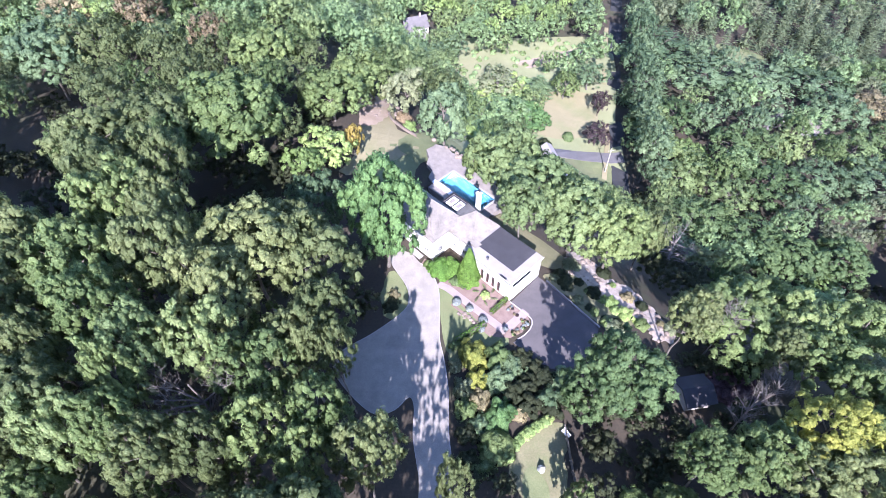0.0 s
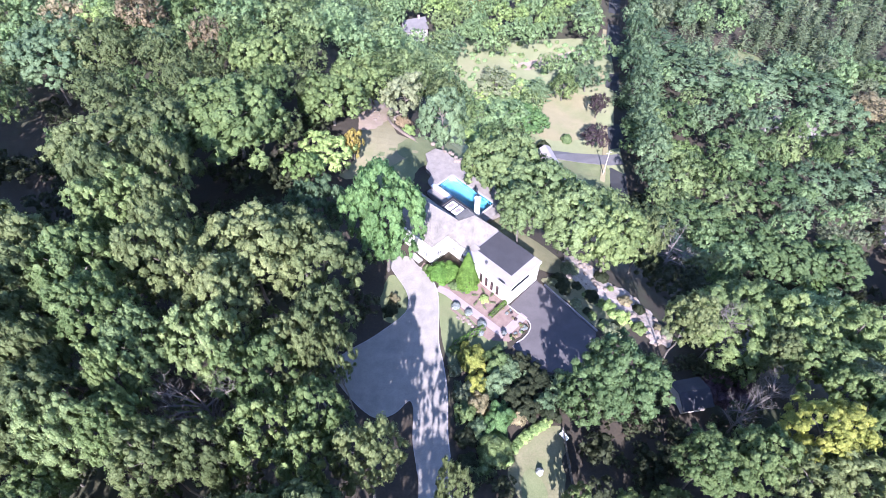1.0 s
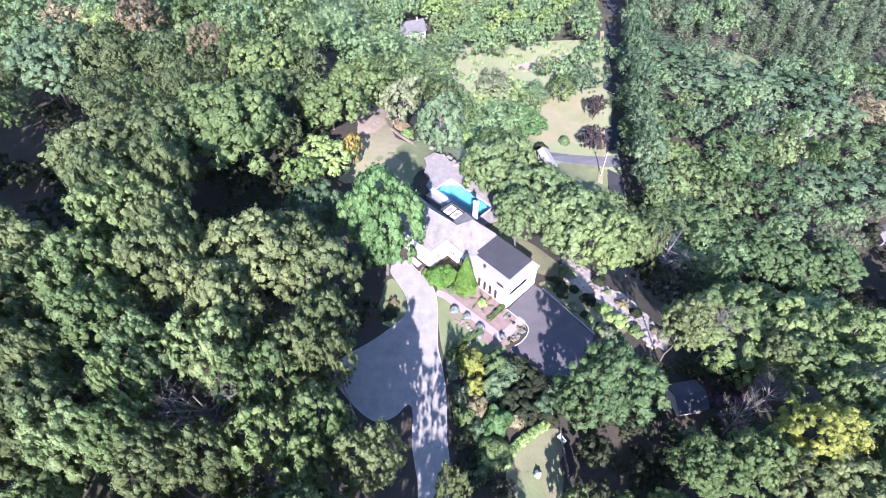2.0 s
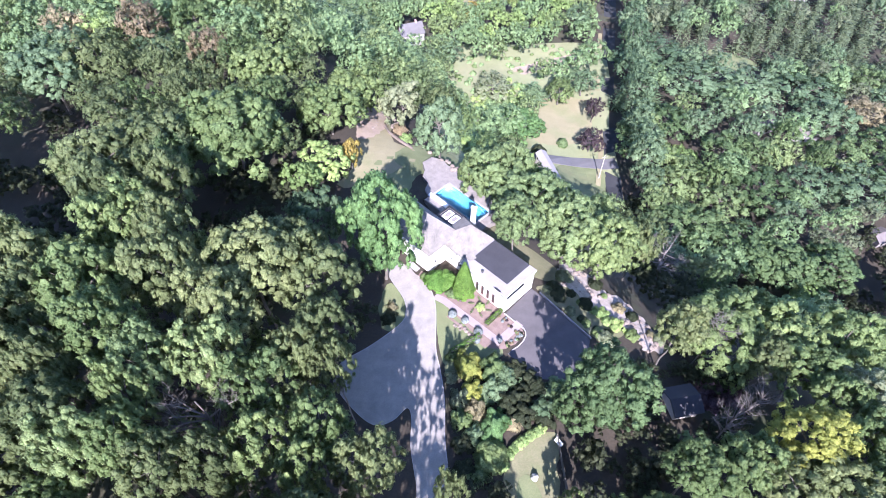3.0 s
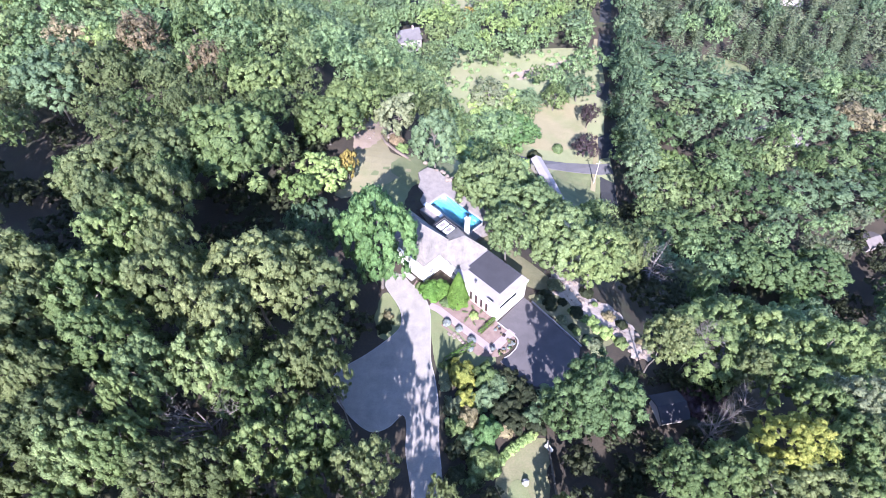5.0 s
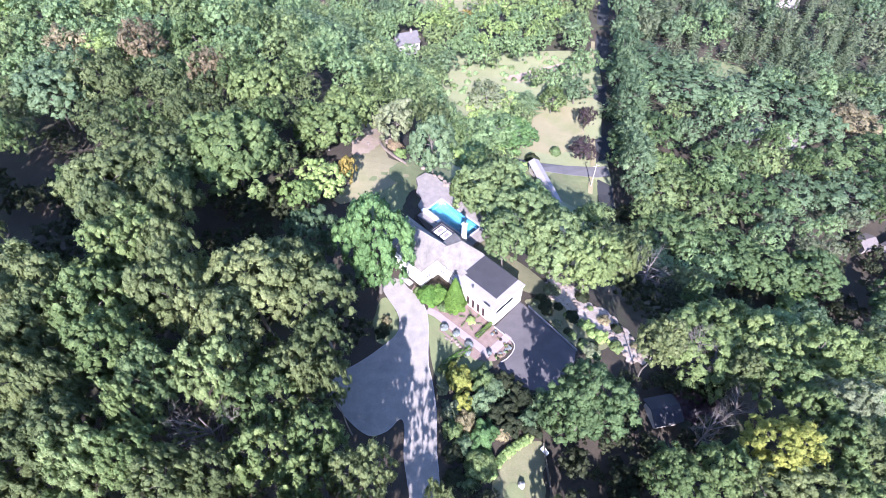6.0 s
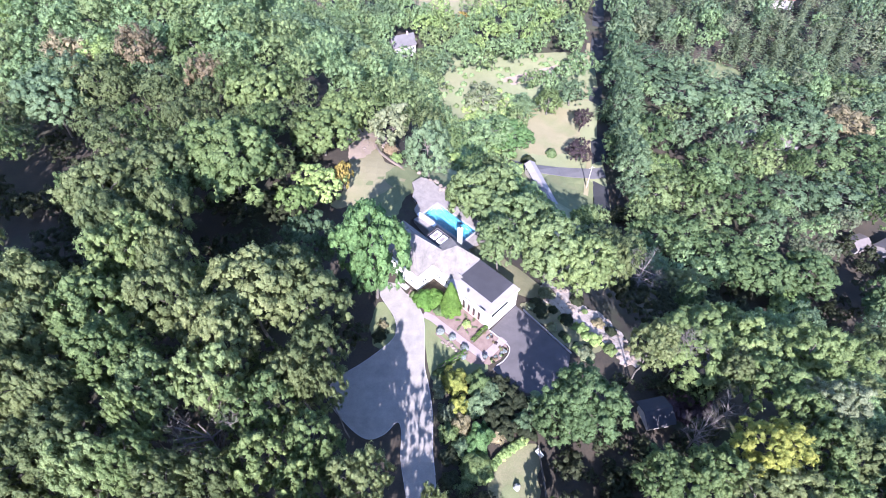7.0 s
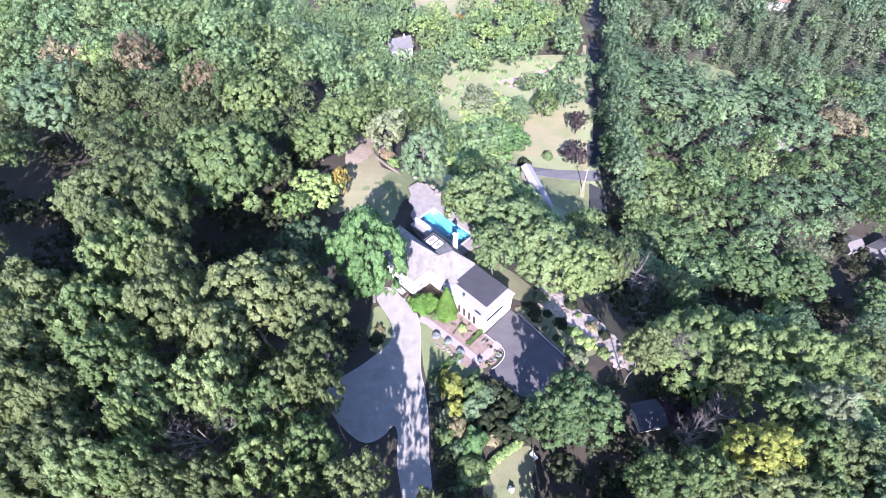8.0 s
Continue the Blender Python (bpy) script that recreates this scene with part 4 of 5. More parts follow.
VALLEY_EAST = {
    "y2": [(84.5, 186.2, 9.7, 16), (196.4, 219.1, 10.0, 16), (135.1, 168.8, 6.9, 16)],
    "m5": [(80.8, 178.5, 9.5, 16), (96.4, 189.7, 10.4, 16), (112.5, 171.0, 9.9, 16), (125.9, 169.0, 8.1, 16), (160.6, 168.2, 9.3, 16), (182.8, 174.8, 9.5, 16)],
    "f": [(81.9, 212.6, 4.9, 17), (94.7, 213.6, 7.1, 17)],
    "b": [(117.3, 218.6, 15.2, 16), (102.0, 242.7, 15.4, 16), (139.5, 213.6, 12.4, 16), (164.7, 210.8, 13.6, 16), (164.7, 190.2, 10.5, 16), (204.1, 205.8, 9.0, 16), (108.1, 187.6, 7.3, 16)],
    "rust2": [(182.6, 193.8, 9.3, 16)],
    "y1": [(97.3, 170.7, 8.2, 10)],
}
GARDEN_TREES = {
    "b": [(0.0, 100.4, 5.9, 16.5), (66.7, 222.6, 8.3, 13)],
    "y1": [(-24.3, 89.3, 5.4, 9), (-27.8, 83.1, 4.0, 9)],
    "Y2": [(-19.2, 93.6, 2.2, 9)],
    "m": [(-17.6, 120.5, 6.6, 13), (-21.0, 114.7, 6.7, 13), (-25.2, 105.6, 7.0, 13), (55.0, 216.1, 6.3, 13)],
    "l": [(13.3, 155.9, 8.1, 13), (24.7, 184.3, 9.5, 13)],
    "m2": [(34.0, 190.1, 10.4, 13)],
    "g": [(-8.7, 115.5, 5.5, 13), (25.2, 221.9, 9.0, 10)],
    "f2": [(43.8, 220.1, 7.3, 10)],
    "p": [(68.2, 202.6, 3.8, 13), (63.5, 182.9, 5.8, 10)],
}
NORTH_WOOD = {
    "rust": [(-73.0, 129.0, 5.4, 20), (-53.6, 120.1, 4.6, 18)],
    "rust2": [(-94.9, 134.3, 6.6, 16)],
    "y1": [(-85.9, 134.0, 4.4, 16), (-7.8, 188.9, 9.1, 10), (-51.9, 171.6, 7.4, 10), (-75.0, 171.6, 6.3, 10)],
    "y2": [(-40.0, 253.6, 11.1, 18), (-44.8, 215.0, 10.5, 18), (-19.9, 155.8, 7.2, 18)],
    "Y2": [(17.4, 293.7, 6.3, 10)],
    "b": [(-68.7, 125.8, 6.0, 14), (-90.6, 114.1, 8.1, 18)],
    "o": [(-80.1, 118.5, 7.6, 18)],
    "m": [(-40.1, 112.2, 6.7, 18), (-61.6, 136.7, 6.8, 18)],
}


for wood in (HOUSE_TREES, POOL_TREES, WEST_WOOD, SOUTH_WOOD, BOTTOM_WOOD, EAST_WOOD, EAST_SLOPE, VALLEY_EAST, GARDEN_TREES, NORTH_WOOD):
    for kind, places in wood.items():
        for x, y, r, h in places:
            if wood is BOTTOM_WOOD and any(math.hypot(x - a, y - b) < 4.0 for a, b, _ in PLANTED):
                continue
            plant(kind, x, y, r * (1.12 if h > 20 else 1.04), h)

# oaks out of view, placed for the shade they cast on the drive
for x, y, r, h in ((-15.5, 13, 5.5, 29), (-11.0, 10, 4.6, 30), (-16.5, 3, 5.5, 30), (-10.0, 1, 5.0, 30), (-0.6, -7.5, 4.4, 31), (-5.4, -9, 4.4, 31), (2, 4, 4.3, 23), (7, 1, 4.2, 22), (-21, 12, 5, 26)):
    plant("o", x, y, r, h)

# thin crowns out of view, placed so the drive's shade is dappled
for x, y, r, h in ((-3.6, 8, 3.0, 31), (-1.6, 10.0, 3.5, 31), (-1.0, 1.0, 4.0, 31)):
    plant("o3", x, y, r, h)

# maples out of view, placed to shade the low ground beyond the lawn
for x, y, r, h in ((23, 2, 5, 20), (31, 4, 5.4, 20), (38, 6, 5, 19)):
    plant("m", x, y, r, h)

# tall trees along the road's far side
for k in range(17):
    f = k / 16
    y = 150 + 165 * f
    axis = 68 + (y - 150) * 0.163 if y < 232 else 81.5 + (y - 232) * 0.22
    plant("b", axis + (7.6 if k % 2 else 9.0), y, 5.8 + 0.7 * (k * 5 % 3), 21 + 1.5 * (k * 7 % 4))

# open places where no tree stands
CLEARINGS = [
    [(-17, 33), (-19, 48), (-9, 55), (-12, 66), (-8, 76), (-6, 100), (6, 99), (12, 82), (20, 72), (36, 68), (44, 50), (30, 40), (21, 24), (8, 22), (4, 17), (-6, 17), (-7, 25), (-13, 27)],
    [(-31, 74), (-29, 90), (-23, 112), (-19, 123), (-9, 126), (-8, 108), (2, 104), (0, 90), (-16, 74)],
    [(39, 224), (66, 223), (73, 214), (70, 190), (71, 172), (66, 142), (46, 120), (38, 140), (32, 178), (39, 195)],
    [(64, 150), (64, 160), (68, 186), (74, 225), (83, 280), (95, 335), (108, 335), (97, 280), (87, 232), (79, 186), (75, 160), (73, 150)],
    [(8, 247), (30, 245), (42, 251), (76, 263), (78, 252), (64, 236), (42, 226), (38, 205), (34, 180), (44, 140), (46, 116), (36, 96), (22, 92), (8, 104), (6, 130), (2, 160), (0, 200), (2, 225)],
    [(-10, 340), (-8, 304), (10, 298), (44, 305), (46, 345), (18, 352)],
    [(138, 266), (160, 256), (156, 232), (136, 236)],
    [(-98, 93), (-86, 70), (-74, 60), (-61, 51), (-57, 52), (-54, 54), (-54, 60), (-57, 65), (-79, 89)],
    [(-49, 87), (-44, 69), (-32, 52), (-25, 55), (-24, 61), (-25, 80), (-33, 90)],
    [(-95, 113), (-91, 104), (-71, 81), (-64, 79), (-60, 81), (-64, 87), (-82, 111)],
    [(52, 52), (91, 72), (109, 87), (118, 95), (109, 106), (99, 115), (73, 84)],
    [(20, 72), (36, 66), (42, 80), (48, 118), (32, 98), (22, 92)],
    [(31, 47), (45, 49), (54, 57), (89, 96), (84, 106), (43, 74), (37, 64), (33, 56)],
    [(116, 91), (138, 96), (151, 105), (170, 121), (160, 142), (143, 126)],
    [(30, 27), (38, 27), (45, 33), (51, 45), (37, 44), (31, 46)],
    [(138, 203), (166, 197), (165, 177), (152, 181), (148, 188), (138, 189)],
    [(-24, 279), (-5, 280), (-4, 250), (-22, 248)],
    [(200, 330), (218, 330), (212, 300), (200, 300)],
    [(155, 138), (178, 136), (176, 120), (156, 122)],
    [(-19, 51), (-10, 51), (-11, 64), (-20, 65)],
    [(-36, 90), (-27, 92), (-27, 103), (-34, 103)],
    [(46, 98), (56, 101), (72, 130), (78, 150), (70, 152), (58, 132), (48, 113)],
    [(108, 78), (128, 81), (142, 98), (122, 104)],
    [(-90, 83), (-62, 78), (-66, 95), (-80, 98)],
    [(19, 20.5), (19, 37), (36, 37), (36, 22.5)],
    [(-30, 63), (-13, 60), (-13, 78), (-31, 78)],
    [(-14, 64), (-4, 64), (-4, 86), (-14, 86)],
    [(-16, 100), (-1, 100), (-1, 127), (-16, 127)],
    [(-6.6, 10), (3, 10), (3, 18), (-6.6, 18)],
]


def fits(x, y, gap):
    if any(inside(x, y, c) for c in CLEARINGS):
        return False
    return all((x - a) ** 2 + (y - b) ** 2 > (gap + 0.64 * r) ** 2 for a, b, r in PLANTED)


def wood_kind(x, y, dice):
    if y > 205 and x > 105 and y + 0.25 * x > 262:
        return dice.choice("ccccbbgl")
    v = noise.noise(Vector((x * 0.02, y * 0.02, 3.0))) + dice.uniform(-0.5, 0.5)
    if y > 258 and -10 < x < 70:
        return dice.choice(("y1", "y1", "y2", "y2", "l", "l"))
    # paler kinds in the valley: their leaf colours hold the haze
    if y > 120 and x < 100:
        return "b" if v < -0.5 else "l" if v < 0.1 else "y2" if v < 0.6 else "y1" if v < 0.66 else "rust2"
    if x > 60:
        return "b" if v < -0.2 else "l" if v < 0.1 else "m" if v < 0.3 else "g" if dice.random() < 0.6 else "y2"
    return "o" if v < 0.15 else "m" if v < 0.7 else "y2"


FAR = {}
dice = random.Random(5)
spots = []
y = -8.0
while y < 352:
    step = 4.6 if y < 120 else 5.6
    x = -60 - 0.54 * y
    while x < min(92 + 0.72 * y, 108 + 0.56 * y):
        spots.append((x + dice.uniform(-2, 2), y + dice.uniform(-2, 2)))
        x += step
    y += step
spots.sort(key=lambda p: p[1])
for x, y in spots:
    near = y < 128
    x, y = (x + dice.uniform(-2.5, 2.5), y + dice.uniform(-2.5, 2.5)) if y > 200 else (x, y)
    kind = wood_kind(x, y, dice)
    r = dice.uniform(3.4, 5.4) if near else dice.uniform(4.4, 6.4)
    h = dice.uniform(21, 27) if (x < -12 and y < 75) or (y < 26 and x < -2) else dice.uniform(7, 10) if y < 30 and x < 32 else dice.uniform(14, 19)
    if 38 < x < 80 and 75 < y < 135:
        h = dice.uniform(8, 11)
    if kind == "c":
        r, h = dice.uniform(3.4, 5.4), dice.uniform(13, 21)
    if y < 20 and 3 < x < 24:
        continue
    open_wood = x > 60 and y > 55 and kind != "c"
    if open_wood:
        r = dice.uniform(4.6, 7.4)
    if y > 345 + 0.6 * min(x, 0) or not fits(x, y, r * (0.85 if open_wood else 0.6 if near else 0.5)):
        continue
    if near and len(PLANTED) < 310:
        plant(kind, x, y, r, h)
    else:
        PLANTED.append((x, y, r))
        FAR.setdefault(kind, []).append((x, y, r, h))

# younger trees that close the western canopy
for x, y in spots:
    if y < 100 and x < -13 and fits(x, y, 0.9):
        PLANTED.append((x, y, 2.4))
        FAR.setdefault("o" if dice.random() < 0.6 else "m", []).append((x, y, dice.uniform(2.4, 3.6), dice.uniform(14, 19) if y < 75 else dice.uniform(11, 15)))

# low growth in the gaps, the shade there put into its leaf colour
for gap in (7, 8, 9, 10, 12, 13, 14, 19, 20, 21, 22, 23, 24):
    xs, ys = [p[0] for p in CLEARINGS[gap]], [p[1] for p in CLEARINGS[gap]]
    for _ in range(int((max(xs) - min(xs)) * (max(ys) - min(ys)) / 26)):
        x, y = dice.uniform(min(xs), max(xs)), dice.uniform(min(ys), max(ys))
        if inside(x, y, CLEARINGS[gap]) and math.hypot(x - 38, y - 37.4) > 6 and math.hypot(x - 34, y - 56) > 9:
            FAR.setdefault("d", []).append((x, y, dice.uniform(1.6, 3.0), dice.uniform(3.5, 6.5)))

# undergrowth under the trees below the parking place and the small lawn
# its dark leaf colour again holds the shade
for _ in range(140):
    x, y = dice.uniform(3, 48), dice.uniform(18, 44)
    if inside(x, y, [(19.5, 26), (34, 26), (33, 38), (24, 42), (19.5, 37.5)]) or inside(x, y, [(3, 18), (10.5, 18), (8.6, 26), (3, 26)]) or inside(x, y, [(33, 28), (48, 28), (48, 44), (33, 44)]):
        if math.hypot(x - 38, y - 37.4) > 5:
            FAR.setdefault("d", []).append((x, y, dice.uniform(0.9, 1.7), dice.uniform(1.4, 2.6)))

# the distant woods, one growth for each sort of foliage
CLOSE = [broad_crown(s, 42, 2.6, 0.84, 10, 0.5, 1.0, level=0, core=0.6) for s in (46, 47, 48)]
THIN = [broad_crown(s, 34, 2.6, 0.95, 9, 0.54, 1.05, level=0, core=0.62) for s in (41, 42, 43)]
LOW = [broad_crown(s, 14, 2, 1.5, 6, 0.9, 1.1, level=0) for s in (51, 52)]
THIN_FIR = [needle_crown(s, 10, 3.0, 15.0, 11, 1.15) for s in (44, 45)]
for kind, places in FAR.items():
    out = []
    for x, y, r, h in places:
        a = dice.uniform(0, 6.28)
        turn = np.array([[math.cos(a), -math.sin(a), 0], [math.sin(a), math.cos(a), 0], [0, 0, 1]])
        z = ground_z(x, y)
        if kind == "c":
            out.append(placed(THIN_FIR[dice.randrange(2)], turn, (r / 3, r / 3, h / 16), (x, y, z + h * 0.08)))
        else:
            tall = min(0.42 * h, max(0.3 * h, r * 1.05))
            sort = LOW if kind == "d" else CLOSE if y < 190 and r > 3 else THIN
            out.append(placed(sort[dice.randrange(len(sort))], turn, (r / 5.9, r / 5.9, tall / 5.9), (x, y, z + h - tall)))
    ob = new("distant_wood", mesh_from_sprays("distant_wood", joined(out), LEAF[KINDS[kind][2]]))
    tagged(ob, "dense %s crowns of the distant wood" % {"c": "grey-green spruce", "b": "dark green", "m": "green", "l": "pale green", "y2": "yellow-green", "y1": "lime", "rust2": "tan", "o": "olive", "d": "shade-dark low", "g": "grey-green"}[kind], "woodland", kind="stuff")


# ---- garden ----
def shrub_sprays(seed, rx, ry, rz, leaf, count, lumpy=0.25):
    """Foliage of a shrub that sits on the ground: a rounded, lumpy dome of knots and leaf sprays."""
    rng = np.random.default_rng(seed)

    def dome(k):
        v = unit(rng.normal(size=(k, 3)) + np.array([0, 0, 0.35]))
        v[:, 2] = np.abs(v[:, 2])
        return v, 1 + lumpy * np.sin(v[:, 0] * 5 + seed) * np.sin(v[:, 1] * 5 + 2 * seed)

    size = np.array([rx, ry, rz])
    v, w = dome(max(10, count // 26))
    body = clumps(v * (w * rng.uniform(0.72, 0.94, len(v)))[:, None] * size, v, rng.uniform(0.8, 1.5, len(v)) * (leaf * 0.75 + 0.12 * min(rx, rz)), rng)
    v, w = dome(count // 2)
    n = unit(v + rng.normal(size=v.shape) * 0.45)
    p = v * (w + rng.uniform(-0.12, 0.06, len(v)))[:, None] * size
    return joined([body, faced(leaf_sprays(p, n, rng.uniform(0.6, 1.15, len(v)) * leaf, rng), unit(n * 0.5 + v))])


SHRUB_STEM = trunk_mesh(9, 1.0, 0.07, 6, 0.6, 0.3, BARK)
shrub_dice = random.Random(17)


def shrub(name, leaves, x, y, rx, rz, label, leaf=0.22, ry=None, lumpy=0.25, turn=0.0, group=""):
    ry = ry or rx
    s = new(name)
    s.matrix_world = pose(x, y, ground_z(x, y), 0, 0, turn)
    tagged(s, label, "shrub", group)
    count = int(min(7000, 400 + 26 * (rx * ry + (rx + ry) * rz) / leaf ** 2 * 0.5))
    f = new("foliage", mesh_from_sprays("foliage", shrub_sprays(shrub_dice.randrange(999), rx, ry, rz, leaf, count, lumpy), LEAF[leaves]))
    f.parent = s
    t = new("stem", SHRUB_STEM)
    t.parent, t.scale = s, (rx * 0.6, ry * 0.6, rz * 0.7)
    return s


def hedge(pts, width, height, leaves="cypress", label="low clipped green hedge"):
    """A clipped hedge along plan points."""
    h = new("hedge")
    x0, y0 = pts[0]
    h.matrix_world = pose(x0, y0, ground_z(x0, y0))
    tagged(h, label, "hedge", "clipped hedges")
    rng = np.random.default_rng(int(x0 * 31 + y0 * 7))
    sprays = []
    core = bmesh.new()
    for a, b in zip(pts, pts[1:]):
        a, b = np.array(a), np.array(b)
        d = (b - a) / np.linalg.norm(b - a)
        n = np.array([-d[1], d[0]])
        length = np.linalg.norm(b - a)
        k = int(length * (width + 2 * height) * 70)
        s, q = rng.uniform(0, length, k), rng.uniform(-0.5 - height / width, 0.5 + height / width, k)
        top = np.abs(q) < 0.5
        across = np.clip(q, -0.5, 0.5) * width
        z = np.where(top, height, height - (np.abs(q) - 0.5) * width) + rng.normal(size=k) * 0.03
        base = a[None, :] + d[None, :] * s[:, None] + n[None, :] * across[:, None] - np.array([x0, y0])
        nr = np.where(top[:, None], np.array([0, 0, 1.0]), np.sign(q)[:, None] * np.array([n[0], n[1], 0.2]))
        sprays.append(faced(leaf_sprays(np.column_stack([base, z]), unit(nr + rng.normal(size=(k, 3)) * 0.4), rng.uniform(0.12, 0.22, k), rng), unit(nr + np.array([0, 0, 0.2]))))
    f = new("foliage", mesh_from_sprays("foliage", joined(sprays), LEAF[leaves]))
    f.parent = h
    part("stem", ribbon([(p[0] - x0, p[1] - y0) for p in pts], width * 0.5, -0.1, height * 0.8), BARK, h)
    return h


# paving and beds of the front garden
BED = [(1.2, 58.6), (3.9, 60.4), (6.4, 60.6), (11.5, 55.3), (14.6, 51.9), (14.8, 50.8), (13.2, 48.8), (11.2, 47.8), (8.4, 48.0), (1.5, 56.4)]
tagged(part("garden_bed", prism(BED, -0.2, 0.09), MULCH), "reddish mulched bed in front of the wing", "flower bed", kind="structure")
tagged(part("garden_path", ribbon([(-0.8, 58.9), (0.9, 57.9), (10.6, 48.9)], 1.35, -0.1, 0.13), PATH), "straight pale pink garden path", "path", kind="structure")
tagged(part("garden_path", ribbon([(10.9, 49.7), (14.3, 53.0)], 1.5, -0.1, 0.135), PATH), "short pink paved path to the parking place", "path", kind="structure")
tagged(part("garden_border", ribbon([(1.5, 54.6), (8.0, 48.2)], 0.5, -0.1, 0.11), MULCH), "narrow mulched border along the path", "flower bed", kind="structure")
tagged(part("front_bed", prism([(-4.0, 63.6), (-3.4, 64.8), (0.4, 62.0), (3.4, 60.6), (1.2, 58.5), (-0.5, 59.6), (-2.2, 61.6)], -0.2, 0.08), MULCH), "mulched bed along the drive", "flower bed", kind="structure")
tagged(part("door_step", prism([(-6.2, 66.4), (-4.4, 64.6), (-3.6, 65.4), (-5.4, 67.3)], -0.2, 0.16), KERB), "pale stone landing at the front door", "step", kind="structure")

# clipped tree and bushes before the house
cone = new("arborvitae")
cone.matrix_world = pose(4.5, 59.9, 0)
tagged(cone, "tall cone-shaped bright green arborvitae before the house", "tree")
rng = np.random.default_rng(77)
n = 8200
hh = rng.uniform(0, 1, n) ** 1.25
aa = rng.uniform(0, 6.283, n)
rad = 2.05 * (1 - hh) ** 0.78 * (1 + 0.12 * np.sin(aa * 7 + hh * 9)) * rng.uniform(0.84, 1.05, n) + 0.05
cp = np.column_stack([np.cos(aa) * rad, np.sin(aa) * rad, 0.1 + hh * 8.6])
cn = unit(np.column_stack([np.cos(aa), np.sin(aa), np.full(n, 0.45)]) + rng.normal(size=(n, 3)) * 0.4)
c = new("crown", mesh_from_sprays("crown", faced(leaf_sprays(cp, cn, rng.uniform(0.2, 0.4, n), rng), cn), LEAF["cypress"]))
c.parent = cone
t = new("trunk", TRUNK_FIR)
t.parent, t.scale = cone, (0.5, 0.5, 0.52)
shrub("bush", "cypress", -0.6, 61.6, 1.9, 3.1, "large rounded bright green bush by the house", 0.24)
shrub("bush", "cypress", 1.6, 61.9, 1.7, 2.8, "rounded bright green bush beside the arborvitae", 0.24)
shrub("bush", "maple", -2.6, 63.1, 0.9, 1.1, "low green bush by the front door", 0.2)
shrub("bush", "olive", 2.3, 59.3, 1.1, 0.9, "low olive ground shrub", 0.2)
hedge([(1.9, 59.5), (3.9, 57.7), (6.6, 60.2)], 0.5, 0.6)
hedge([(8.2, 52.5), (11.3, 55.6)], 0.75, 0.8)
hedge([(2.0, 47.0), (7.2, 50.3)], 0.9, 0.9)
shrub("round_bush", "lime", 7.4, 56.4, 0.85, 0.8, "round yellow-green bush in the middle of the bed", 0.18)
for k in range(6):
    a = 0.4 + k * 1.047
    hedge([(7.4 + 1.3 * math.cos(a), 56.4 + 1.3 * math.sin(a)), (7.4 + 2.3 * math.cos(a + 0.25), 56.4 + 2.3 * math.sin(a + 0.25))], 0.25, 0.35, "maple", "short low hedge radiating from the round bush")
for x, y, r in ((2.4, 54.9, 0.8), (4.6, 53.6, 0.66), (6.8, 51.2, 0.8), (6.4, 49.6, 0.66)):
    shrub("globe_shrub", "silver", x, y, r, r * 1.2, "clipped silver-blue globe shrub beside the path", 0.13, lumpy=0.05, group="globe shrubs by the path")


def boulder(x, y, r, seed, label="pale rounded garden boulder", material=ROCK, name="boulder", group="boulders"):
    bm = bmesh.new()
    bmesh.ops.create_icosphere(bm, subdivisions=2, radius=r)
    for v in bm.verts:
        k = 1 + 0.32 * noise.noise(v.co * (1.3 / r) + Vector((seed * 3.1, 0, 0)))
        v.co = Vector((v.co.x * k * 1.2, v.co.y * k, v.co.z * k * 0.75))
    ob = part(name, bm, material)
    ob.matrix_world = pose(x, y, ground_z(x, y) + r * 0.25, 0, 0, seed * 47)
    return tagged(ob, label, "rock", group)


stone_dice = random.Random(4)
for i in range(9):
    f = i / 8
    boulder(2.9 + 2.0 * f + stone_dice.uniform(-0.4, 0.4), 52.9 - 1.9 * f + stone_dice.uniform(-0.3, 0.3), stone_dice.uniform(0.18, 0.36), i, "pale garden stone on the lawn", ROCK, group="white stones on the lawn")
bank_dice = random.Random(21)
for i in range(150):
    x, y = bank_dice.uniform(18, 42), bank_dice.uniform(47, 69)
    strip = inside(x, y, STRIP)
    if strip or (inside(x, y, BANK) and bank_dice.random() < 0.22):
        r = bank_dice.uniform(0.5, 1.4)
        shrub("bank_shrub", bank_dice.choice(("olive", "dusk", "maple", "dusk", "lime" if strip else "tan", "grey")), x, y, r, r * bank_dice.uniform(0.7, 1.2), "low wild shrub on the stony bank", 0.24, group="bank shrubs")
for i in range(230):
    x, y = stone_dice.uniform(23, 41), stone_dice.uniform(47, 69)
    if inside(x, y, BANK):
        boulder(x, y, stone_dice.uniform(0.15, 0.55), 20 + i, "weathered pale boulder on the stony bank")
# small bright plants in the beds
for i in range(16):
    f = stone_dice.random()
    x, y = 11.4 + 2.9 * f + stone_dice.uniform(-0.3, 0.5), 48.5 + 2.6 * f + stone_dice.uniform(-0.5, 0.3)
    shrub("flower_clump", stone_dice.choice(("rust", "dusk", "silver", "olive")), x, y, stone_dice.uniform(0.18, 0.32), 0.35, "small clump of flowers in the bed", 0.14, group="flower clumps")
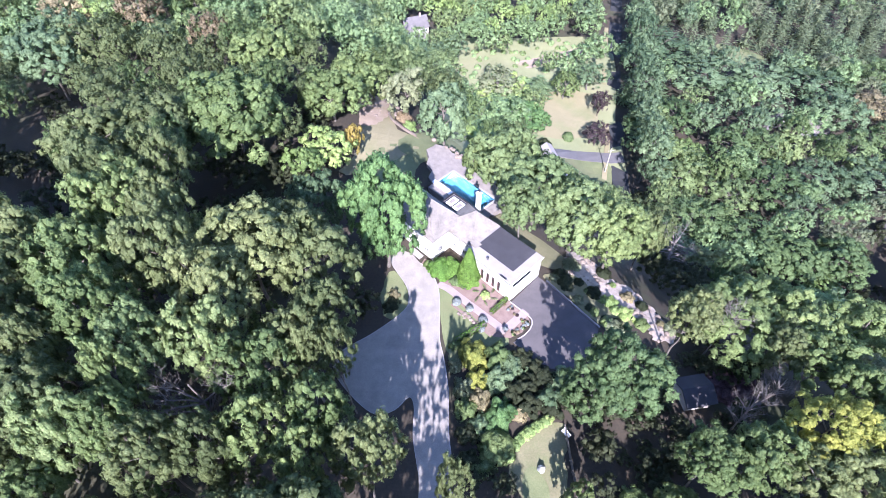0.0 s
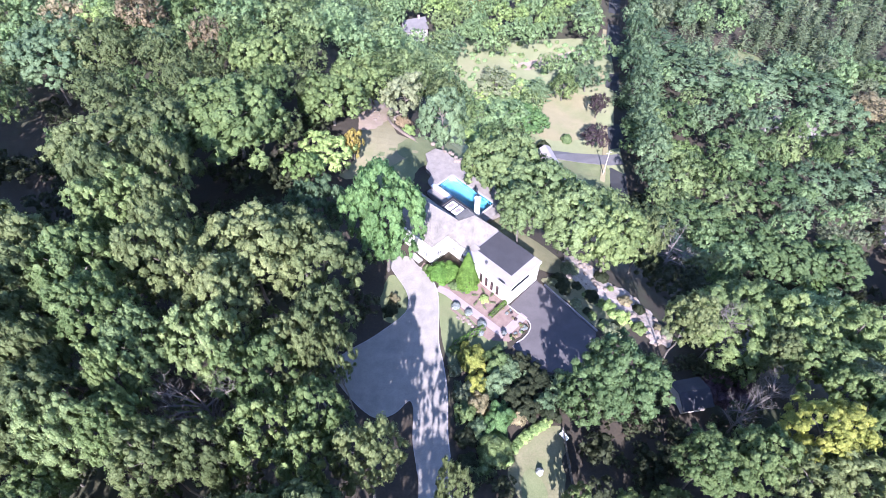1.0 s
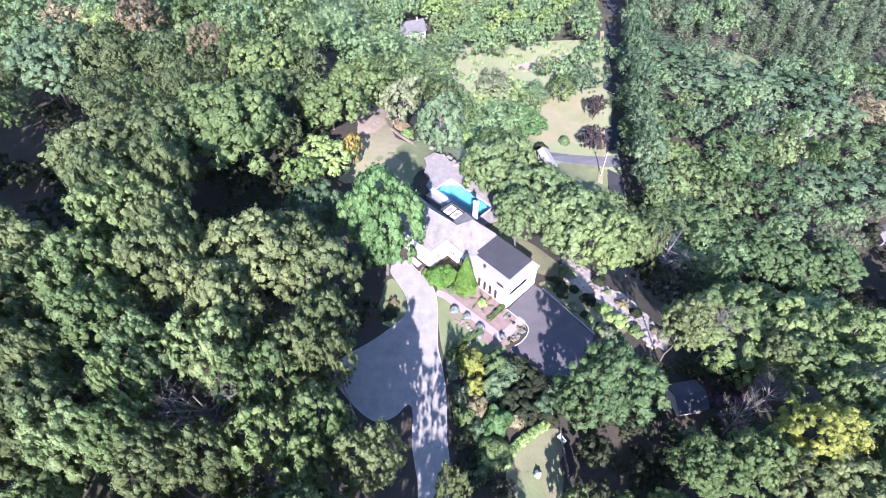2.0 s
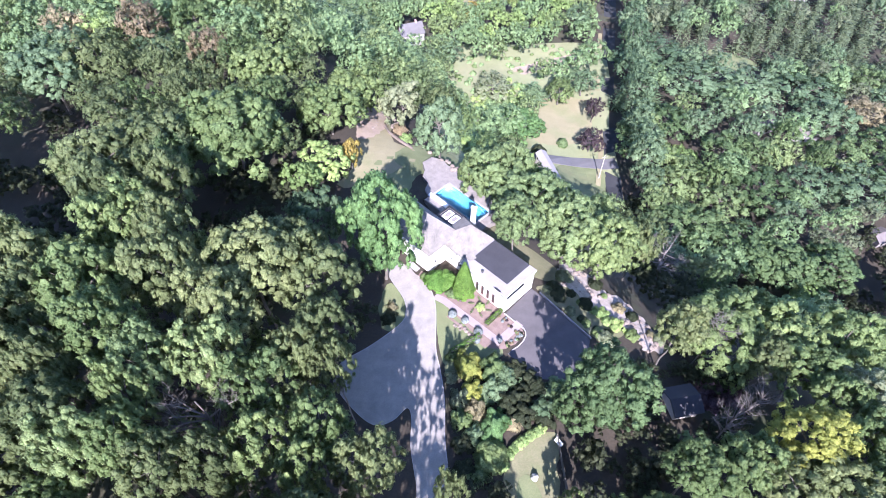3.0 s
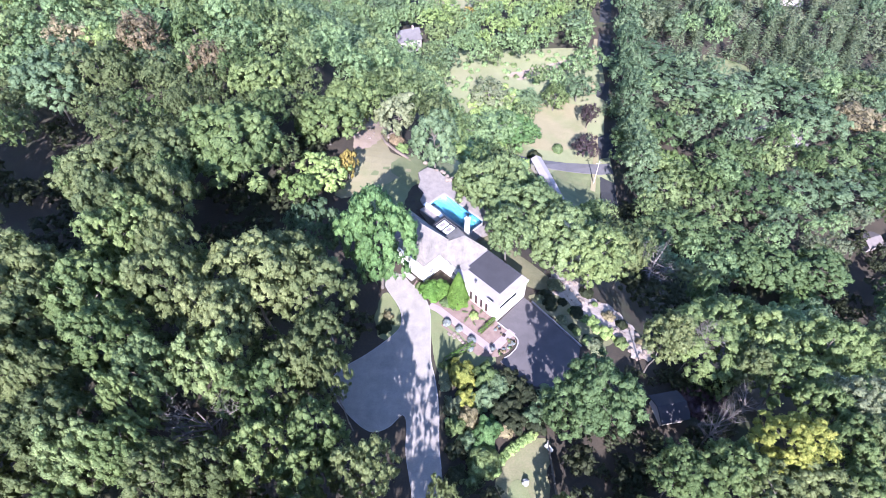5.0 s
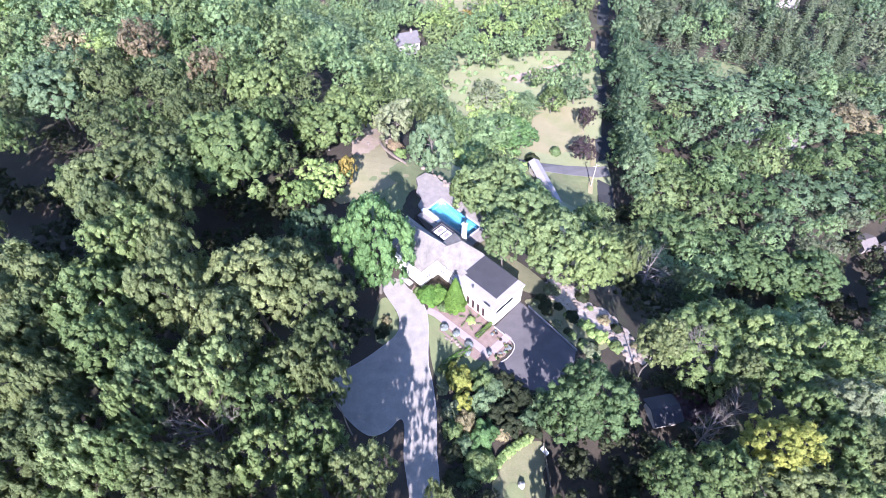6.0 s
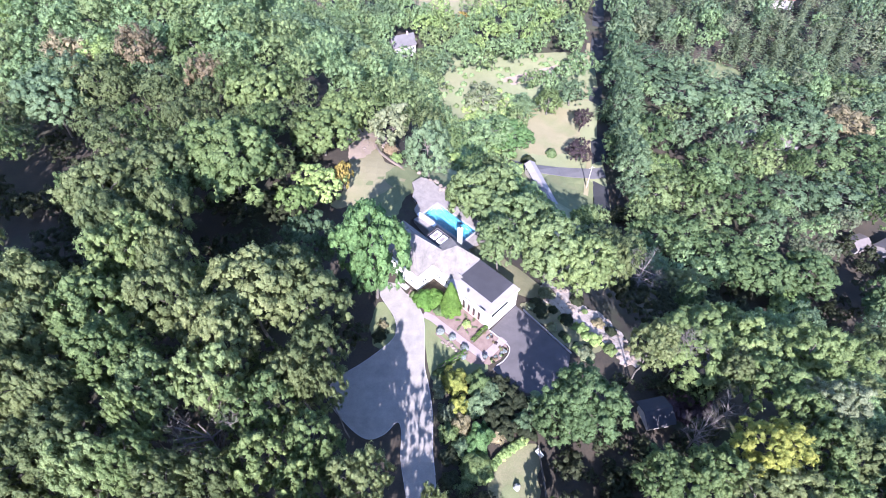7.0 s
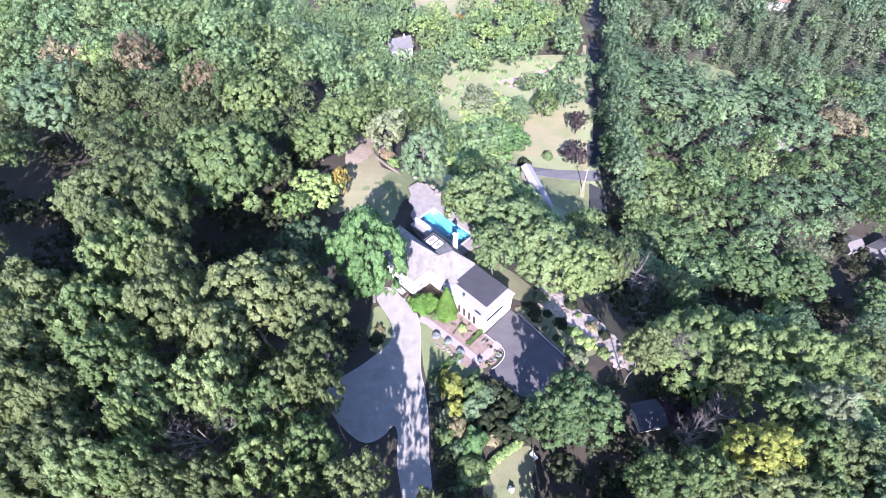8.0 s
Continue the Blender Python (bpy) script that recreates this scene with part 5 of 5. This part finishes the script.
for i in range(9):
    x = stone_dice.uniform(9.6, 13.4)
    y = 63.9 - x * 0.93 + stone_dice.uniform(-0.2, 1.3)
    shrub("flower_clump", stone_dice.choice(("rust", "silver", "purple")), x, y, stone_dice.uniform(0.16, 0.28), 0.3, "small clump of flowers in the bed", 0.14, group="flower clumps")


def urn(x, y):
    u = new("garden_urn")
    u.matrix_world = pose(x, y, 0.1)
    tagged(u, "dark garden urn at the end of the path", "urn")
    bm = bmesh.new()
    prof = [(0.0, 0.24), (0.08, 0.24), (0.14, 0.1), (0.3, 0.12), (0.5, 0.3), (0.72, 0.36), (0.78, 0.42), (0.82, 0.4)]
    for (z0, r0), (z1, r1) in zip(prof, prof[1:]):
        rod(bm, (0, 0, z0), (0, 0, z1), r0, r1, 14)
    part("bowl", bm, DARK_METAL, u)
    ball = shrub_sprays(3, 0.4, 0.4, 0.4, 0.14, 260)
    f = new("foliage", mesh_from_sprays("foliage", (ball[0] + np.array([0, 0, 0.75]), ball[1], ball[2]), LEAF["silver"]))
    f.parent = u


urn(10.4, 49.0)

# shrub belt between the drive, the parking place and the small lawn
# shade over the belt's right side is put into dark leaf colour
for name, leaves, x, y, r, z, label in (
    ("bush", "yellow", 4.9, 44.0, 2.0, 2.6, "lemon-green rounded bush in the shrub belt"),
    ("bush", "yellow", 5.4, 39.6, 1.6, 2.3, "bright lemon-green bush among darker shrubs"),
    ("bush", "maple", 8.9, 43.6, 2.2, 3.0, "dense green bush by the lawn's edge"),
    ("bush", "blue", 8.4, 39.9, 1.9, 2.6, "rounded dark green garden bush"),
    ("bush", "blue", 10.9, 42.0, 1.8, 2.2, "dark green spreading garden bush"),
    ("bush", "bright", 8.4, 33.7, 2.3, 3.2, "dense blue-green juniper bush"),
    ("round_bush", "maple", 7.6, 29.3, 2.5, 2.9, "large clipped green dome bush"),
    ("bush", "tan", 5.8, 36.4, 1.5, 2.0, "brownish thinning garden bush"),
    ("bush", "grey", 3.2, 38.4, 1.5, 2.0, "grey-green bush beside the drive"),
    ("bush", "maple", 3.4, 35.0, 1.4, 1.8, "green bush beside the drive"),
    ("bush", "dusk", 10.8, 37.6, 1.8, 2.2, "dusky green low shrub"),
    ("bush", "dusk", 13.0, 38.8, 1.8, 2.0, "dusky shrub by the parking place"),
    ("bush", "dusk", 13.0, 35.6, 1.7, 2.0, "green shrub above the small lawn"),
    ("bush", "blue", 16.0, 36.6, 1.9, 2.2, "dark green shrub above the small lawn"),
    ("bush", "dusk", 16.0, 40.4, 1.7, 1.9, "dusky shrub at the parking place's end"),
    ("bush", "blue", 18.6, 39.8, 1.9, 2.2, "dark green shrub at the parking place's end"),
    ("bush", "dusk", 12.6, 43.6, 1.6, 1.8, "dusky shrub beside the parking place"),
    ("bush", "dusk", 14.4, 41.6, 1.5, 1.7, "green shrub beside the parking place"),
    ("bush", "dusk", 16.4, 35.0, 1.5, 1.6, "dusky shrub behind the lawn edging"),
    ("bush", "tan", 11.6, 34.6, 1.2, 1.4, "small brown-tipped garden shrub"),
    ("bush", "blue", 5.6, 32.6, 1.5, 1.9, "dark shrub near the dome bush"),
    ("bush", "olive", 5.8, 26.6, 1.3, 1.2, "olive shrub under the trees"),
    ("bush", "dusk", 3.2, 31.2, 1.5, 1.5, "dark shrub in the drive's shade"),
    ("bush", "dusk", 3.4, 27.6, 1.5, 1.5, "dark shrub under the oaks"),
    ("bush", "grey", 1.9, 42.4, 0.9, 1.2, "small grey-green bush by the drive"),
    ("bush", "maple", 2.0, 46.2, 0.8, 1.0, "small round bush at the hedge's end"),
    ("bush", "dusk", -9.0, 54.0, 1.2, 1.2, "dark shrub at the wood's edge"),
    ("bush", "tan", -8.6, 56.4, 0.9, 0.8, "brownish low shrub in the grass"),
    ("bush", "lime", 31.5, 53.0, 1.4, 1.3, "yellow-green shrub on the bank"),
    ("bush", "lime", 29.2, 55.6, 1.2, 1.2, "yellow-green shrub beside the parking place"),
    ("bush", "rust", -9.5, 112.0, 1.9, 2.2, "red-leaved bush beside the upper lawn"),
    ("bush", "lime", -8.2, 108.5, 1.4, 1.4, "yellow-green bush by the upper lawn"),
    ("round_bush", "dusk", 41.5, 178.8, 3.0, 4.0, "round dark bush beside the lane"),
    ("round_bush", "olive", 53.0, 187.0, 2.6, 2.8, "round olive bush at the field's corner"),
):
    shrub(name, leaves, x, y, r, z, label, 0.26 if r > 1.2 else 0.18, r * shrub_dice.uniform(0.8, 1.2), 0.12 if name == "round_bush" else 0.5, shrub_dice.uniform(0, 180), "shrub belt")
for x, y, r in ((43.2, 40.4, 1.6), (45.4, 41.2, 1.9), (46.4, 38.6, 1.5), (48.6, 40.6, 1.7), (44.0, 37.8, 1.3), (47.8, 36.9, 1.4), (42.2, 38.2, 1.2)):
    shrub("smoke_bush", "plum", x, y, r, r * 1.3, "dusky purple-leaved smoke bush under trees", 0.3, group="smoke bushes")
for k in range(9):
    f = k / 8
    shrub("border_shrub", "lime", 9.6 + 6.2 * f, 27.6 + 5.6 * f ** 0.6 + 0.5, 0.8, 0.9, "low yellow-green shrub edging the small lawn", 0.2, group="lawn edging shrubs")
shrub("flowering_shrub", "white", 13.9, 26.4, 0.5, 0.9, "small shrub with white flowers on the lawn", 0.2)


def bench(x, y, turn, z=0.05):
    b = new("garden_bench")
    b.matrix_world = pose(x, y, z, 0, 0, turn)
    tagged(b, "white painted garden bench", "bench")
    for k in range(3):
        part("seat_slat", block(-0.7, -0.22 + 0.16 * k, 0.42, 0.7, -0.09 + 0.16 * k, 0.46), TRIM, b)
    for k in range(3):
        part("back_slat", block(-0.7, 0.27, 0.55 + 0.14 * k, 0.7, 0.31, 0.65 + 0.14 * k), TRIM, b)
    for sx in (-0.66, 0.6):
        for sy in (-0.22, 0.24):
            part("leg", block(sx, sy, 0, sx + 0.06, sy + 0.06, 0.42 if sy < 0 else 0.95), TRIM, b)


bench(18.0, 31.4, -55)


def garden_fence(x, y0, y1):
    f = new("garden_fence")
    f.matrix_world = pose(x, y0, 0, 0, 0, 2)
    tagged(f, "dark wooden board fence beside the small lawn", "fence")
    n = int((y1 - y0) / 1.6)
    for k in range(n + 1):
        part("post", block(-0.06, 1.6 * k - 0.06, -0.2, 0.06, 1.6 * k + 0.06, 1.35), BARK, f)
    for k in range(n * 8):
        part("board", block(0.07, 0.2 * k + 0.02, 0.08, 0.1, 0.2 * k + 0.18, 1.25), BARK, f)
    for z in (0.3, 1.0):
        part("rail", block(-0.02, 0, z, 0.065, 1.6 * n, z + 0.08), BARK, f)


garden_fence(18.2, 24.4, 32.6)

# upper lawn: pale obelisk, low curved wall, stone seats
ob = new("obelisk")
ob.matrix_world = pose(-20.3, 117.2, ground_z(-20.3, 117.2))
tagged(ob, "slim white stone obelisk on the upper lawn", "monument")
bm = bmesh.new()
rod(bm, (0, 0, 0.5), (0, 0, 4.2), 0.42, 0.26, 4)
rod(bm, (0, 0, 4.2), (0, 0, 4.7), 0.26, 0.02, 4)
part("shaft", bm, KERB, ob)
part("plinth", block(-0.6, -0.6, -0.4, 0.6, 0.6, 0.5, soft=0.04), KERB, ob)
tagged(part("garden_wall", ribbon([(-13.6, 120.5), (-13.2, 116), (-13.4, 113), (-12.2, 110), (-9.6, 107), (-6.4, 104.2)], 0.45, -12, lambda x, y: ground_z(x, y) + 0.75), ROCK), "low curved stone wall round the upper lawn", "wall", kind="structure")
for i in range(9):
    boulder(-19.8 + stone_dice.uniform(0, 5.5), 110.5 + stone_dice.uniform(0, 8), stone_dice.uniform(0.2, 0.45), 60 + i, "pale stone on the upper lawn", ROCK, group="stones on the upper lawn")
for i in range(8):
    boulder(-12.4 + stone_dice.uniform(0, 2.0), 112 + stone_dice.uniform(0, 9), stone_dice.uniform(0.3, 0.6), 80 + i, "pale stone behind the low wall", ROCK, group="stones on the upper lawn")
for i in range(12):
    u, v = stone_dice.uniform(30, 41), 20.8 + stone_dice.uniform(-0.3, 0.9)
    x, y = on_house(u, v)
    boulder(x, y, stone_dice.uniform(0.3, 0.6), 100 + i, "pale boulder along the patio's edge", ROCK, group="stones on the patio's edge").location.z = 0.15


# ---- valley ----
# light scrub over the open ground between lane and meadow
scrub_dice = random.Random(12)
scrub = {}
SCRUB_GROUND = [(22, 94), (8, 106), (6, 130), (3, 165), (2, 200), (4, 232), (38, 240), (41, 222), (38, 196), (34, 178), (42, 142), (44, 118), (34, 98)]
for _ in range(520):
    x, y = scrub_dice.uniform(0, 44), scrub_dice.uniform(92, 242)
    if inside(x, y, SCRUB_GROUND) and not (y > 205 and x < 16):
        r = scrub_dice.uniform(1.0, 2.9)
        q = shrub_sprays(scrub_dice.randrange(99), r, r, r * scrub_dice.uniform(0.9, 1.4), 0.7, int(120 * r), 0.3)
        scrub.setdefault(scrub_dice.choice(("olive", "linden", "linden", "lime", "lime")), []).append((q[0] + np.array([x, y, ground_z(x, y)]), q[1], q[2]))
for _ in range(150):
    x, y = scrub_dice.uniform(-2, 78), scrub_dice.uniform(200, 268)
    if inside(x, y, [(0, 205), (2, 262), (76, 268), (79, 255), (58, 242), (42, 232), (38, 205)]):
        r = scrub_dice.uniform(0.6, 1.9)
        q = shrub_sprays(scrub_dice.randrange(99), r, r, r * scrub_dice.uniform(0.7, 1.2), 0.6, int(110 * r), 0.3)
        scrub.setdefault(scrub_dice.choice(("olive", "linden")), []).append((q[0] + np.array([x, y, ground_z(x, y)]), q[1], q[2]))
for leaves, qs in scrub.items():
    tagged(new("scrub", mesh_from_sprays("scrub", joined(qs), LEAF[leaves])), "light %s scrub on the valley slope" % {"bright": "green"}.get(leaves, leaves), "scrub", kind="stuff")


def utility_pole(x, y, tall):
    p = new("utility_pole")
    p.matrix_world = pose(x, y, ground_z(x, y), 0, 0, 15)
    tagged(p, "tall weathered wooden utility pole beside the lane", "pole")
    part("post", rod(bmesh.new(), (0, 0, -0.5), (0, 0, tall), 0.22, 0.15, 10), OLD_WOOD, p)
    part("crossarm", block(-1.2, -0.08, tall - 1.0, 1.2, 0.06, tall - 0.86), OLD_WOOD, p)
    for s in (-1.05, -0.4, 0.4, 1.05):
        part("insulator", rod(bmesh.new(), (s, 0, tall - 0.86), (s, 0, tall - 0.62), 0.06, 0.04, 7), DARK_METAL, p)


utility_pole(64.7, 165.7, 12.4)


def far_house(x, y, turn, wide, deep, eave, ridge, roof_mat, wall_mat, label, rows=2, chimney=True):
    """A house seen from afar: walls with windows, gable roof, chimney."""
    h = new("house")
    h.matrix_world = pose(x, y, ground_z(x, y), 0, 0, turn)
    tagged(h, label, "house")
    w, d = wide / 2, deep / 2
    bm = block(-w, -d, -2.0, w, d, eave)
    body = part("wall", bm, wall_mat, h)
    for s in (-1, 1):
        g = bmesh.new()
        a = [g.verts.new(v) for v in ((s * w, -d, eave), (s * w, d, eave), (s * w, 0, ridge - 0.15))]
        b = [g.verts.new((v.co.x - s * 0.3, v.co.y, v.co.z)) for v in a]
        g.faces.new(a)
        g.faces.new(b[::-1])
        for i in range(3):
            g.faces.new((a[i], b[i], b[(i + 1) % 3], a[(i + 1) % 3]))
        part("gable", g, wall_mat, h)
    for s in (-1, 1):
        g = bmesh.new()
        a = [g.verts.new(v) for v in ((-w - 0.5, s * (d + 0.5), eave - 0.15), (w + 0.5, s * (d + 0.5), eave - 0.15), (w + 0.5, 0, ridge), (-w - 0.5, 0, ridge))]
        b = [g.verts.new((v.co.x, v.co.y, v.co.z - 0.22)) for v in a]
        g.faces.new(a)
        g.faces.new(b[::-1])
        for i in range(4):
            g.faces.new((a[i], b[i], b[(i + 1) % 4], a[(i + 1) % 4]))
        part("roof", g, roof_mat, h)
    n = max(2, int(wide / 3))
    for s in (-1, 1):
        for r in range(rows):
            for i in range(n):
                c = -w + wide * (i + 0.5) / n
                z = 0.9 + 2.8 * r
                if z + 1.4 < eave:
                    win = part("window", block(c - 0.6, s * d - 0.06, z, c + 0.6, s * d + 0.06, z + 1.4), TRIM, h)
                    part("pane", block(c - 0.5, s * d - 0.08, z + 0.1, c + 0.5, s * d + 0.08, z + 1.3), GLASS, win)
    if chimney:
        part("chimney", block(w * 0.4, -0.5, eave, w * 0.4 + 0.9, 0.5, ridge + 1.2), BRICK_EDGE, h)
    return h


far_house(-14.5, 272.0, 20, 12, 9, 6.5, 10.5, WORN_ROOF, HOUSE_WALL, "white house with pale roof among the trees")
far_house(142.5, 197.0, 20, 10, 6, 4.0, 5.8, BROWN_ROOF, HOUSE_WALL, "low house with grey-pink roof in the wood")
far_house(158.0, 190.5, -25, 9, 7, 4.5, 6.8, BROWN_ROOF, HOUSE_WALL, "house with pale and brown roof in the wood")
far_house(208.5, 321.0, -10, 13, 9, 5.8, 8.6, RED_PAINT, HOUSE_WALL, "white house with red-pink roof beyond the spruces")
far_house(171.0, 128.0, 25, 11, 8, 4.2, 6.6, BROWN_ROOF, HOUSE_WALL, "house with grey-brown roof under trees")
far_house(160.5, 132.0, 15, 6, 6, 3.0, 4.4, BROWN_ROOF, HOUSE_WALL, "small garage with pale roof under trees", 1, False)
far_house(72.0, 330.0, 30, 14, 9, 5.6, 8.6, WORN_ROOF, HOUSE_WALL, "grey-roofed house at the meadow's end")
far_house(43.0, 157.0, 104, 24, 3.4, 3.0, 4.2, GRAVEL_ROOF, OLD_WOOD, "long low shed with a pale roof by the lane", 1, False)
far_house(38.2, 37.4, 10, 4.0, 4.0, 2.4, 3.5, MEMBRANE, OLD_WOOD, "small dark-roofed garden shed under trees", 1, False)
